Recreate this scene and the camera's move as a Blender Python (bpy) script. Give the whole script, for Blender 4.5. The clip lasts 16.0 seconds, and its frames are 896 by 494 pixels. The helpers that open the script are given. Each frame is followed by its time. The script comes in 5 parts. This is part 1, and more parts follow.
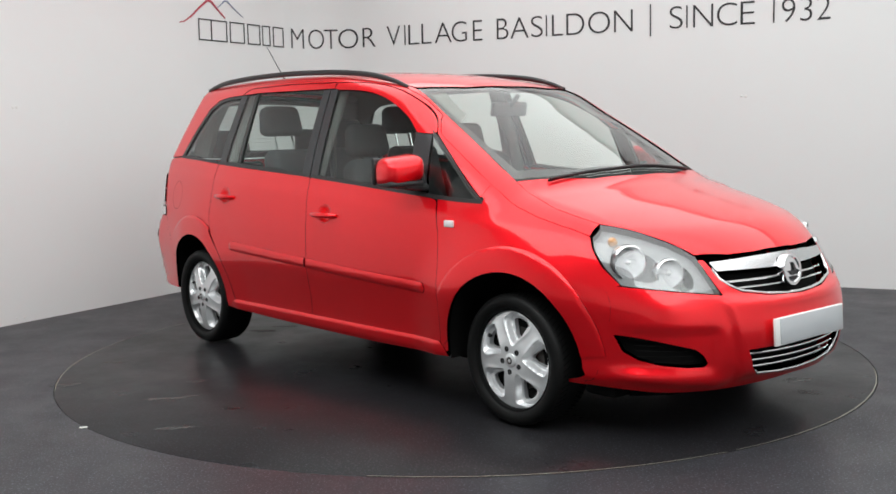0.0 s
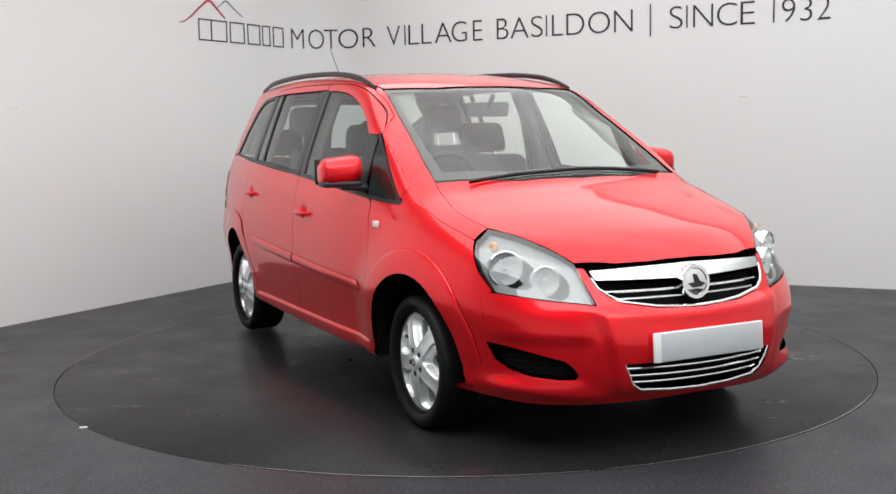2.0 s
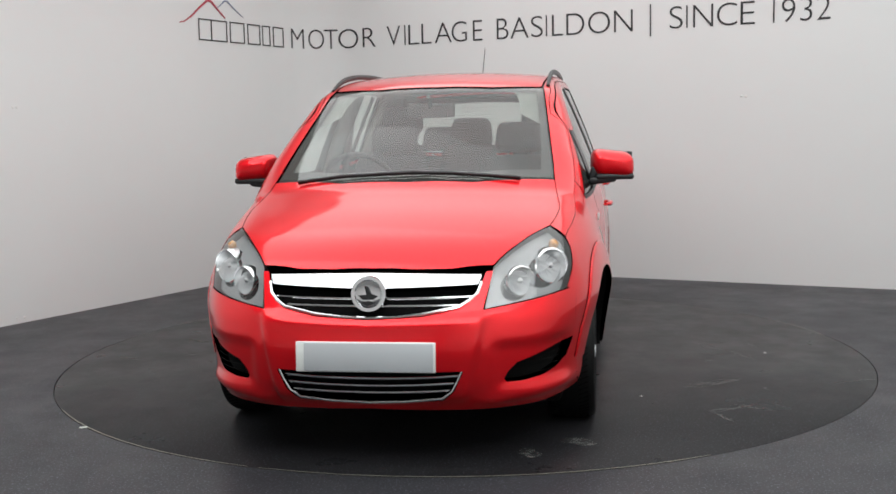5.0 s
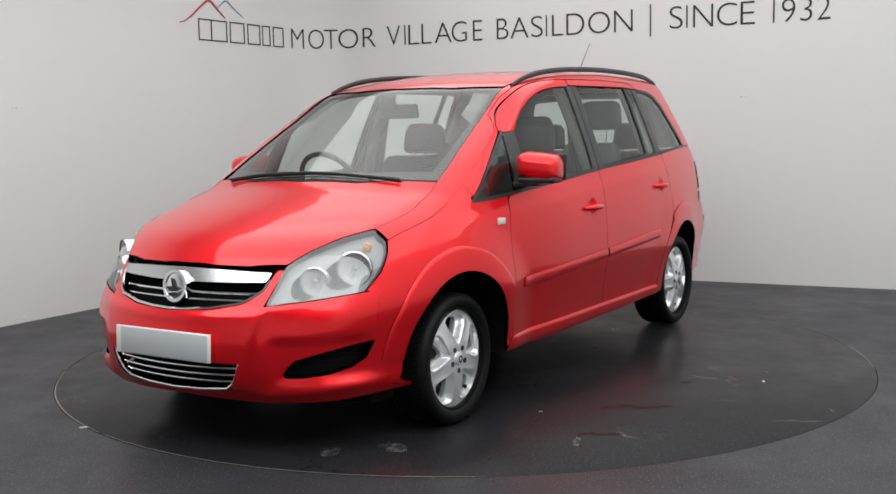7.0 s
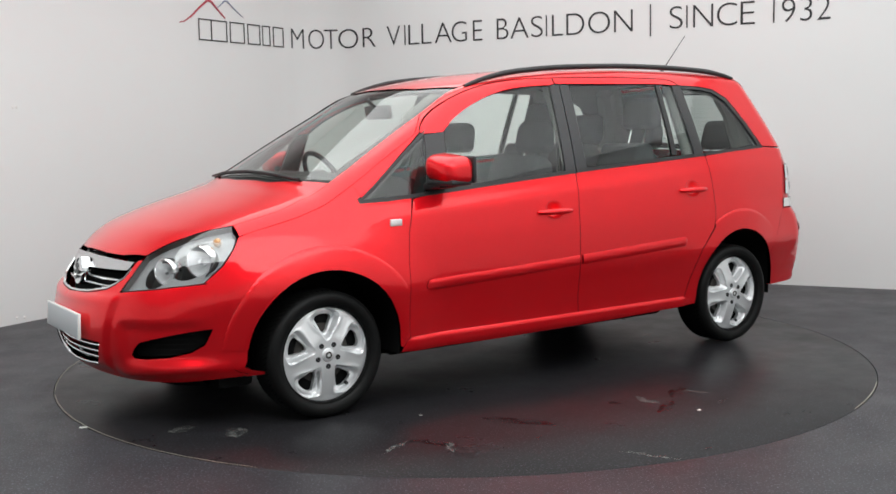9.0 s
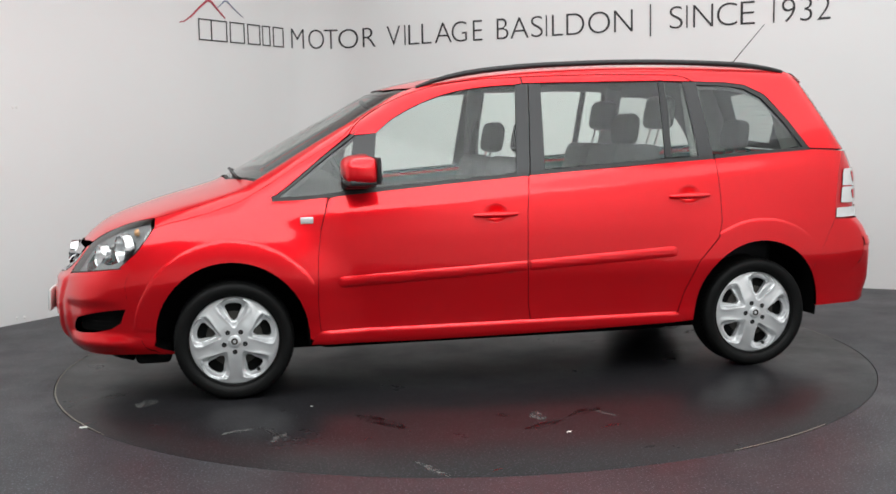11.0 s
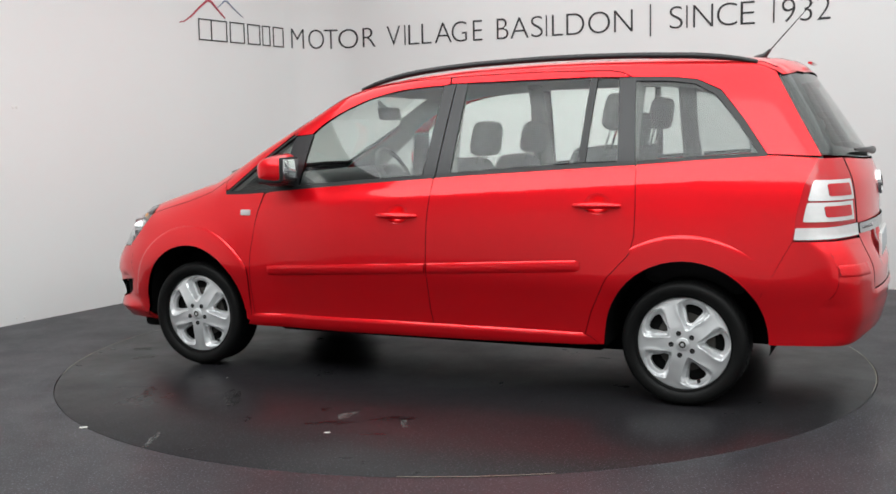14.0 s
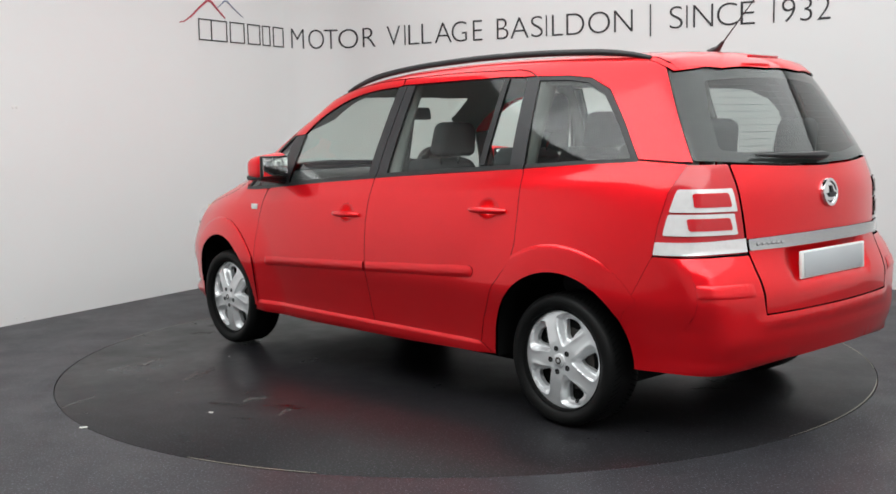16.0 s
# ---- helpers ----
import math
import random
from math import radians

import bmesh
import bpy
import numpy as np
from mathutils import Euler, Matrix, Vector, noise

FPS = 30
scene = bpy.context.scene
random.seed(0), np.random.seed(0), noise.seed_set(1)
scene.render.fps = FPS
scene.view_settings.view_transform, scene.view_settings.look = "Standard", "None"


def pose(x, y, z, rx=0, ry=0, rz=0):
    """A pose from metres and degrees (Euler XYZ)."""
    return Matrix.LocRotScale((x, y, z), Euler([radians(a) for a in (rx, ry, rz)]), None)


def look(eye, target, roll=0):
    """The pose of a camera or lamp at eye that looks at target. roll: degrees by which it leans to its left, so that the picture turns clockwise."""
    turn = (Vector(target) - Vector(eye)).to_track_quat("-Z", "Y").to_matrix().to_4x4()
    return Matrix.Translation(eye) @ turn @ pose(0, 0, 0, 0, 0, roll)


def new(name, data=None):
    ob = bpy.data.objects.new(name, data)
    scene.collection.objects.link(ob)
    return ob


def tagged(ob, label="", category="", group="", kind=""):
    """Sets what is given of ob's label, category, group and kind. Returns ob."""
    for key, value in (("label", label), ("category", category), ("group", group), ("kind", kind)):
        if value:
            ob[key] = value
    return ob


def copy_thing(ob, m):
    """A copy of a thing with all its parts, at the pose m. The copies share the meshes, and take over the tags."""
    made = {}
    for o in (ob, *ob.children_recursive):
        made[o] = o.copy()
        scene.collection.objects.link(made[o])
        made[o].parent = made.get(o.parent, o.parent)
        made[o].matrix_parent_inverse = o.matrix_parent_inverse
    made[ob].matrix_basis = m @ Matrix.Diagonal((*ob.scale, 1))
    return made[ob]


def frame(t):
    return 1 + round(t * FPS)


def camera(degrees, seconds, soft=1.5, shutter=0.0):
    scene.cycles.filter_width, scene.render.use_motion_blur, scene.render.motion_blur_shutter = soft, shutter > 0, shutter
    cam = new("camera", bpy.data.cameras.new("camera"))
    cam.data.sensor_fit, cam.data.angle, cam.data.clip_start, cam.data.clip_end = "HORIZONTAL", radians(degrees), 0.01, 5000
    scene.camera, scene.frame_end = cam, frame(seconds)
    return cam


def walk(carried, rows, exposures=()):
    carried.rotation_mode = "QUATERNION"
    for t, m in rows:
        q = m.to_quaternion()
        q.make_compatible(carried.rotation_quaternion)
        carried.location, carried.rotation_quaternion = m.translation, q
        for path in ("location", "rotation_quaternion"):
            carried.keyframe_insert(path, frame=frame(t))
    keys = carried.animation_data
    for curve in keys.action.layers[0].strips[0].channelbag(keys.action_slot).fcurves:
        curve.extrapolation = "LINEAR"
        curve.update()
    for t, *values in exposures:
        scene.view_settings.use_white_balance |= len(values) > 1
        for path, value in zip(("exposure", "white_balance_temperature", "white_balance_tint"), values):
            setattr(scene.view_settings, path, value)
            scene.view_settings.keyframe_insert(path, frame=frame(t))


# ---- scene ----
# ---------------------------------------------------------------- camera
cam = camera(45.55, 16.0, soft=1.6)
EYE = (0.0, -6.022, 1.271)
VIEW = look(EYE, (-.0748, -.0578, .6209), roll=-1.13)
walk(cam, [(0.0, VIEW), (16.0, VIEW)], exposures=[(0.0, .0), (3.4, .04), (4.0, -.08), (6.3, -.20), (7.2, -.20), (8.0, -.16), (8.9, -.01), (16.0, .0)])

# ---------------------------------------------------------------- light
world = bpy.data.worlds.new("world")
scene.world = world
world.use_nodes = True
world.node_tree.nodes["Background"].inputs[0].default_value = (.8, .85, .9, 1)
world.node_tree.nodes["Background"].inputs[1].default_value = .05


def area_lamp(name, x, y, z, sx, sy, power, rz=0.0, target=None):
    li = bpy.data.lights.new(name, "AREA")
    li.shape, li.size, li.size_y, li.energy = "RECTANGLE", sx, sy, power
    li.color = (.955, .995, .995)
    ob = new(name, li)
    ob.matrix_world = pose(x, y, z, 0, 0, rz) if target is None else look((x, y, z), target)
    return ob


WALL_TURN = 60.85
for k, power in enumerate((100, 140, 240)):
    c = Vector((1.02, -1.165)) + Vector((-.4338, -.9010)) * (2.75 * (k - 1) + .4)
    area_lamp("studio_light", c.x, c.y, 3.42, 7.5, 2.75, power, -25.7)

# ---------------------------------------------------------------- materials


def material(name, color, rough=.5, metal=0.0, coat=0.0, spec=.5, noise_amount=0.0, noise_scale=20.0, bump=0.0, bump_scale=300.0, rough_var=0.0, coat_rough=.03):
    """A Principled material with broad and fine variation of tone, gloss and relief."""
    m = bpy.data.materials.new(name)
    m.use_nodes = True
    nt = m.node_tree
    b = nt.nodes["Principled BSDF"]
    b.inputs["Base Color"].default_value = (*color, 1)
    b.inputs["Roughness"].default_value = rough
    b.inputs["Metallic"].default_value = metal
    b.inputs["Coat Weight"].default_value = coat
    b.inputs["Coat Roughness"].default_value = coat_rough
    b.inputs["Specular IOR Level"].default_value = spec
    tc = nt.nodes.new("ShaderNodeTexCoord")
    if noise_amount or rough_var:
        n1 = nt.nodes.new("ShaderNodeTexNoise")
        n1.inputs["Scale"].default_value, n1.inputs["Detail"].default_value = noise_scale, 6
        nt.links.new(tc.outputs["Object"], n1.inputs["Vector"])
        if noise_amount:
            mix = nt.nodes.new("ShaderNodeMix")
            mix.data_type = "RGBA"
            mix.inputs[6].default_value = (*[c * (1 - noise_amount) for c in color], 1)
            mix.inputs[7].default_value = (*[min(1, c * (1 + noise_amount)) for c in color], 1)
            nt.links.new(n1.outputs["Fac"], mix.inputs[0])
            nt.links.new(mix.outputs[2], b.inputs["Base Color"])
        if rough_var:
            mr = nt.nodes.new("ShaderNodeMapRange")
            mr.inputs[1].default_value, mr.inputs[2].default_value = .3, .7
            mr.inputs[3].default_value, mr.inputs[4].default_value = rough - rough_var, rough + rough_var
            nt.links.new(n1.outputs["Fac"], mr.inputs[0])
            nt.links.new(mr.outputs[0], b.inputs["Roughness"])
    if bump:
        n2 = nt.nodes.new("ShaderNodeTexNoise")
        n2.inputs["Scale"].default_value = bump_scale
        nt.links.new(tc.outputs["Object"], n2.inputs["Vector"])
        bp = nt.nodes.new("ShaderNodeBump")
        bp.inputs["Strength"].default_value, bp.inputs["Distance"].default_value = bump, .002
        nt.links.new(n2.outputs["Fac"], bp.inputs["Height"])
        nt.links.new(bp.outputs[0], b.inputs["Normal"])
    return m


def glass_material(name, tint, gloss=.05):
    """Thin clear sheet: tinted see-through with a mirror film by angle."""
    m = bpy.data.materials.new(name)
    m.use_nodes = True
    nt = m.node_tree
    nt.nodes.clear()
    out = nt.nodes.new("ShaderNodeOutputMaterial")
    mix = nt.nodes.new("ShaderNodeMixShader")
    lw = nt.nodes.new("ShaderNodeLayerWeight")
    lw.inputs["Blend"].default_value = .5
    pw = nt.nodes.new("ShaderNodeMath")
    pw.operation = "POWER"
    pw.inputs[1].default_value = 4.5
    nt.links.new(lw.outputs["Facing"], pw.inputs[0])
    fr = nt.nodes.new("ShaderNodeMath")
    fr.operation = "MULTIPLY_ADD"
    fr.inputs[1].default_value, fr.inputs[2].default_value = .85, gloss
    nt.links.new(pw.outputs[0], fr.inputs[0])
    tr = nt.nodes.new("ShaderNodeBsdfTransparent")
    tr.inputs[0].default_value = (*tint, 1)
    gl = nt.nodes.new("ShaderNodeBsdfGlossy")
    gl.inputs["Roughness"].default_value = .02
    gl.inputs["Color"].default_value = (1, 1, 1, 1)
    nt.links.new(fr.outputs[0], mix.inputs[0])
    nt.links.new(tr.outputs[0], mix.inputs[1])
    nt.links.new(gl.outputs[0], mix.inputs[2])
    nt.links.new(mix.outputs[0], out.inputs[0])
    return m


def floor_material(name, base, flake, spec=.17, gloss=(.22, .38)):
    """Dark speckled vinyl: fleck grain, broad scuffs in tone and gloss."""
    m = bpy.data.materials.new(name)
    m.use_nodes = True
    nt = m.node_tree
    b = nt.nodes["Principled BSDF"]
    tc = nt.nodes.new("ShaderNodeTexCoord")

    def noise_node(scale, detail=4, rough=.6):
        n = nt.nodes.new("ShaderNodeTexNoise")
        n.inputs["Scale"].default_value, n.inputs["Detail"].default_value, n.inputs["Roughness"].default_value = scale, detail, rough
        nt.links.new(tc.outputs["Object"], n.inputs["Vector"])
        return n

    def ramp(src, a, c, v0, v1):
        r = nt.nodes.new("ShaderNodeMapRange")
        r.inputs[1].default_value, r.inputs[2].default_value, r.inputs[3].default_value, r.inputs[4].default_value = a, c, v0, v1
        nt.links.new(src, r.inputs[0])
        return r.outputs[0]

    def blend(f, a, c):
        x = nt.nodes.new("ShaderNodeMix")
        x.data_type = "RGBA"
        nt.links.new(f, x.inputs[0])
        for k, s in ((6, a), (7, c)):
            if isinstance(s, tuple):
                x.inputs[k].default_value = (*s, 1)
            else:
                nt.links.new(s, x.inputs[k])
        return x.outputs[2]
    broad = noise_node(.9, 5)
    fine = noise_node(105, 2)
    grit = noise_node(38, 5, .75)
    tone = blend(ramp(broad.outputs["Fac"], .35, .65, 0, 1), tuple(c * .8 for c in base), tuple(c * 1.2 for c in base))
    tone = blend(ramp(fine.outputs["Fac"], .58, .68, 0, .75), tone, flake)
    tone = blend(ramp(grit.outputs["Fac"], .66, .74, 0, .35), tone, tuple(c * 2.4 for c in base))
    nt.links.new(tone, b.inputs["Base Color"])
    scuff = noise_node(2.3, 7, .65)
    nt.links.new(ramp(scuff.outputs["Fac"], .3, .7, *gloss), b.inputs["Roughness"])
    b.inputs["Specular IOR Level"].default_value = spec
    bp = nt.nodes.new("ShaderNodeBump")
    bp.inputs["Strength"].default_value, bp.inputs["Distance"].default_value = .12, .002
    nt.links.new(grit.outputs["Fac"], bp.inputs["Height"])
    nt.links.new(bp.outputs[0], b.inputs["Normal"])
    return m


def wispy(name, color, rough, cut, scale):
    """A thin broken film: patches of colour with bare gaps between."""
    m = material(name, color, rough, noise_amount=.3, noise_scale=scale * 2)
    nt = m.node_tree
    b, out = nt.nodes["Principled BSDF"], nt.nodes["Material Output"]
    tc = nt.nodes.new("ShaderNodeTexCoord")
    n = nt.nodes.new("ShaderNodeTexNoise")
    n.inputs["Scale"].default_value, n.inputs["Detail"].default_value, n.inputs["Roughness"].default_value = scale, 6, .7
    nt.links.new(tc.outputs["Object"], n.inputs["Vector"])
    mr = nt.nodes.new("ShaderNodeMapRange")
    mr.inputs[1].default_value, mr.inputs[2].default_value, mr.inputs[3].default_value, mr.inputs[4].default_value = cut - .07, cut + .13, 0, .8
    nt.links.new(n.outputs["Fac"], mr.inputs[0])
    tr = nt.nodes.new("ShaderNodeBsdfTransparent")
    mix = nt.nodes.new("ShaderNodeMixShader")
    nt.links.new(mr.outputs[0], mix.inputs[0])
    nt.links.new(tr.outputs[0], mix.inputs[1])
    nt.links.new(b.outputs[0], mix.inputs[2])
    nt.links.new(mix.outputs[0], out.inputs[0])
    return m


WALL = material("white_wall_paint", (.795, .803, .797), .55, noise_amount=.025, noise_scale=1.3, bump=.05, bump_scale=220)
CEILING = material("ceiling_paint", (.75, .75, .74), .7, noise_amount=.03, noise_scale=2)
FLOOR = floor_material("dark_vinyl", (.030, .030, .033), (.17, .165, .21), .13, (.30, .46))
DISC = floor_material("dark_vinyl_disc", (.0135, .0132, .0142), (.060, .057, .073), .11, (.25, .40))
GAP = material("gap_black", (.004, .004, .004), .8)
EDGE = material("worn_edge", (.30, .29, .24), .5, metal=.6, noise_amount=.5, noise_scale=6)
CHALK = wispy("chalky_scuff", (.115, .115, .11), .7, .50, 26)
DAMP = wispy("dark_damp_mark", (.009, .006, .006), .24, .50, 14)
CHIP = material("pale_chip", (.7, .7, .66), .6)
INK = material("black_lettering", (.02, .02, .022), .5)
INK_RED = material("red_lettering", (.45, .03, .06), .5)
INK_BLUE = material("grey_blue_lettering", (.25, .30, .40), .5)
RED = material("red_paint", (.87, .006, .014), .31, metal=.63, coat=.85, coat_rough=.06, spec=.06, noise_amount=.015, noise_scale=5)
BLACK = material("black_trim", (.012, .012, .013), .38, noise_amount=.2, noise_scale=60)
PILLAR = material("pillar_film", (.022, .022, .024), .30, bump=.15, bump_scale=900)
RUBBER = material("tyre_rubber", (.006, .006, .006), .5, spec=.17, noise_amount=.25, noise_scale=40, bump=.1)
UNDER = material("underbody", (.005, .005, .005), .85, spec=.1)
SILVER = material("silver_wheel_paint", (.80, .81, .82), .30, metal=.55, coat=.6, noise_amount=.03, noise_scale=8)
CHROME = material("chrome", (.86, .86, .87), .09, metal=1.0)
SATIN = material("satin_chrome", (.62, .62, .63), .24, metal=1.0, rough_var=.03)
BOWL = material("reflector", (.95, .95, .96), .20, metal=.5, coat=.6)
LAMP_GREY = material("lamp_housing", (.27, .275, .28), .42, metal=.1)
AMBER = material("amber_lens", (.60, .33, .16), .2)
DRUM = material("brake_metal", (.06, .055, .05), .5, metal=.5)
LENS_RED = material("red_lens", (.55, .008, .015), .12, coat=.5)
LENS_WHITE = material("white_lens", (.82, .80, .80), .15, metal=.35, coat=.6, noise_amount=.10, noise_scale=45, bump=.5, bump_scale=90)
PLATE_GREY = material("plate_cover", (.50, .52, .54), .45)
PLATE_WHITE = material("plate_white", (.80, .80, .78), .4)
CLOTH = material("seat_cloth", (.036, .037, .041), .9, noise_amount=.12, noise_scale=120, bump=.1, bump_scale=400)
PLASTIC = material("interior_plastic", (.05, .05, .052), .6, noise_amount=.12, noise_scale=30, bump=.05, bump_scale=250)
LINING = material("pale_headlining", (.22, .22, .21), .9, noise_amount=.05, noise_scale=60)
MIRROR = material("mirror_glass", (.9, .9, .9), .02, metal=1.0)
GLASS = glass_material("window_glass", (.90, .965, .935), .05)
SCREEN = glass_material("screen_glass", (.82, .87, .835), .075)
SMOKED = glass_material("rear_glass", (.66, .71, .69), .05)
CLEAR = glass_material("lamp_glass", (.95, .96, .96), .10)

# ---------------------------------------------------------------- helpers


def mesh_of(name, bm, mat, smooth=True):
    me = bpy.data.meshes.new(name)
    bm.to_mesh(me)
    bm.free()
    me.materials.append(mat)
    if smooth:
        me.polygons.foreach_set("use_smooth", [True] * len(me.polygons))
        me.set_sharp_from_angle(angle=radians(38))
    return me


def part(name, bm, material_, parent=None, label="", at=None):
    """Link a bmesh (or a mesh) as one object under a thing or a part."""
    me = bm if isinstance(bm, bpy.types.Mesh) else mesh_of(name, bm, material_)
    ob = new(name, me)
    if parent is not None:
        ob.parent = parent
    if at is not None:
        ob.matrix_basis = at
    return tagged(ob, label)


def add(bm, other):
    """Join the geometry of another bmesh into bm."""
    me = bpy.data.meshes.new("tmp")
    other.to_mesh(me)
    other.free()
    bm.from_mesh(me)
    bpy.data.meshes.remove(me)
    return bm


def box(sx, sy, sz, at=(0, 0, 0), bevel=0.0, seg=2, m=None):
    bm = bmesh.new()
    bmesh.ops.create_cube(bm, size=1.0, matrix=Matrix.Diagonal((sx, sy, sz, 1)))
    if bevel:
        bmesh.ops.bevel(bm, geom=list(bm.edges), offset=bevel, segments=seg, profile=.5, affect="EDGES")
    bm.transform((m or Matrix.Identity(4)) if m else Matrix.Translation(at))
    return bm


def lathe(profile, n=48, closed=False):
    """Turn (radius, y) pairs about the y axis."""
    bm = bmesh.new()
    rings = []
    for r, y in profile:
        rings.append([bm.verts.new((r * math.cos(2 * math.pi * k / n), y, r * math.sin(2 * math.pi * k / n))) for k in range(n)])
    pairs = list(zip(rings, rings[1:])) + ([(rings[-1], rings[0])] if closed else [])
    for a, b in pairs:
        for k in range(n):
            bm.faces.new((a[k], a[(k + 1) % n], b[(k + 1) % n], b[k]))
    bmesh.ops.recalc_face_normals(bm, faces=bm.faces)
    return bm


def tube(points, radius, n=8, flat=1.0):
    """A rod along points; flat squashes it upwards. radius may be one per point."""
    bm = bmesh.new()
    pts = [Vector(q) for q in points]
    rad = radius if isinstance(radius, (list, tuple)) else [radius] * len(pts)
    rings = []
    for i, q in enumerate(pts):
        d = (pts[min(i + 1, len(pts) - 1)] - pts[max(i - 1, 0)]).normalized()
        u = d.cross(Vector((0, 0, 1)))
        u = u.normalized() if u.length > 1e-3 else Vector((1, 0, 0))
        v = u.cross(d).normalized()
        rings.append([bm.verts.new(q + rad[i] * (math.cos(2 * math.pi * k / n) * u + flat * math.sin(2 * math.pi * k / n) * v)) for k in range(n)])
    for a, b in zip(rings, rings[1:]):
        for k in range(n):
            bm.faces.new((a[k], a[(k + 1) % n], b[(k + 1) % n], b[k]))
    bm.faces.new(rings[0]), bm.faces.new(list(reversed(rings[-1])))
    bmesh.ops.recalc_face_normals(bm, faces=bm.faces)
    return bm


def prism(outline, depth):
    """A flat plate in the xz plane, from y = 0 to y = depth."""
    bm = bmesh.new()
    a = [bm.verts.new((x, 0, z)) for x, z in outline]
    b = [bm.verts.new((x, depth, z)) for x, z in outline]
    bm.faces.new(a), bm.faces.new(list(reversed(b)))
    for i in range(len(a)):
        j = (i + 1) % len(a)
        bm.faces.new((a[i], a[j], b[j], b[i]))
    bmesh.ops.recalc_face_normals(bm, faces=bm.faces)
    return bm


# ---------------------------------------------------------------- room
CORNER = Vector((-1.364, 4.31))
ALONG_L, ALONG_R = Vector((-.4874, -.8732)), Vector((.9010, -.4338))
BEND = .5
HALF = math.acos(ALONG_L.dot(ALONG_R)) / 2
BEND_C = CORNER + (ALONG_L + ALONG_R).normalized() * (BEND / math.sin(HALF))
BEND_A = CORNER + ALONG_L * (BEND / math.tan(HALF))
BEND_B = CORNER + ALONG_R * (BEND / math.tan(HALF))
ARC = math.pi - 2 * HALF
HEIGHT = 3.5


def on_wall(s):
    """Place and direction on the wall's face, s metres to the right of the middle of its bend."""
    h = BEND * ARC / 2
    if s < -h:
        return BEND_A + ALONG_L * (-h - s), -ALONG_L
    if s > h:
        return BEND_B + ALONG_R * (s - h), ALONG_R
    a0 = math.atan2(*(BEND_A - BEND_C).yx)
    a = a0 - (s + h) / BEND
    return BEND_C + BEND * Vector((math.cos(a), math.sin(a))), Vector((math.sin(a), -math.cos(a)))


def build_room():
    ss = [-11.5, -8, -5, -2] + list(np.linspace(-BEND * ARC / 2, BEND * ARC / 2, 25)) + [2, 5, 8.5]
    bm = bmesh.new()
    rows = []
    for s in ss:
        q, d = on_wall(s)
        n = Vector((-d.y, d.x))
        rows.append([bm.verts.new((*(q + n * o), z)) for o, z in ((0, -.05), (0, HEIGHT), (.12, HEIGHT), (.12, -.05))])
    for a, b in zip(rows, rows[1:]):
        for k in range(4):
            bm.faces.new((a[k], a[(k + 1) % 4], b[(k + 1) % 4], b[k]))
    bm.faces.new(rows[0]), bm.faces.new(list(reversed(rows[-1])))
    bmesh.ops.recalc_face_normals(bm, faces=bm.faces)
    tagged(part("wall_back", bm, WALL), "smooth white studio wall with a rounded corner", "wall", kind="structure")
    # two plain walls that close the studio behind the camera
    e1, e2 = on_wall(-11.4)[0], on_wall(8.4)[0]
    for name, a, b in (("wall_left_end", e1, e1 + ALONG_R * 9.3), ("wall_right_end", e2 + ALONG_L * 12.2, e2)):
        d = (b - a)
        w = box(d.length, .12, HEIGHT + .05)
        ob = part(name, w, WALL, at=pose((a.x + b.x) / 2, (a.y + b.y) / 2, HEIGHT / 2 - .025, 0, 0, math.degrees(math.atan2(d.y, d.x))))
        tagged(ob, "plain white wall closing the studio", "wall", kind="structure")
    bm = box(16, 16, .1)
    tagged(part("ceiling", bm, CEILING, at=pose(0, -1.5, HEIGHT + .05, 0, 0, WALL_TURN)), "plain white studio ceiling", "ceiling", kind="structure")
    # floor with a round opening for the turntable
    bm = bmesh.new()
    n = 128
    ring = [(TABLE_R + .004, 0), (TABLE_R + .6, 0), (9.5, 0)]
    vs = [[bm.verts.new((r * math.cos(2 * math.pi * k / n), r * math.sin(2 * math.pi * k / n), z)) for k in range(n)] for r, z in ring]
    low = [bm.verts.new((v.co.x, v.co.y, -.05)) for v in vs[0]]
    for a, b in zip([low] + vs, vs):
        for k in range(n):
            bm.faces.new((a[k], a[(k + 1) % n], b[(k + 1) % n], b[k]))
    bmesh.ops.recalc_face_normals(bm, faces=bm.faces)
    fl = part("floor", bm, FLOOR, at=pose(0, 0, 0))
    tagged(fl, "dark grey speckled vinyl floor", "floor", kind="structure")
    bm = bmesh.new()
    bmesh.ops.create_circle(bm, cap_ends=True, radius=TABLE_R + .3, segments=64)
    bm.transform(pose(0, 0, -.05))
    tagged(part("floor_pit", bm, GAP), "black pit under the turntable", "floor", kind="structure")


TABLE_R = 2.206


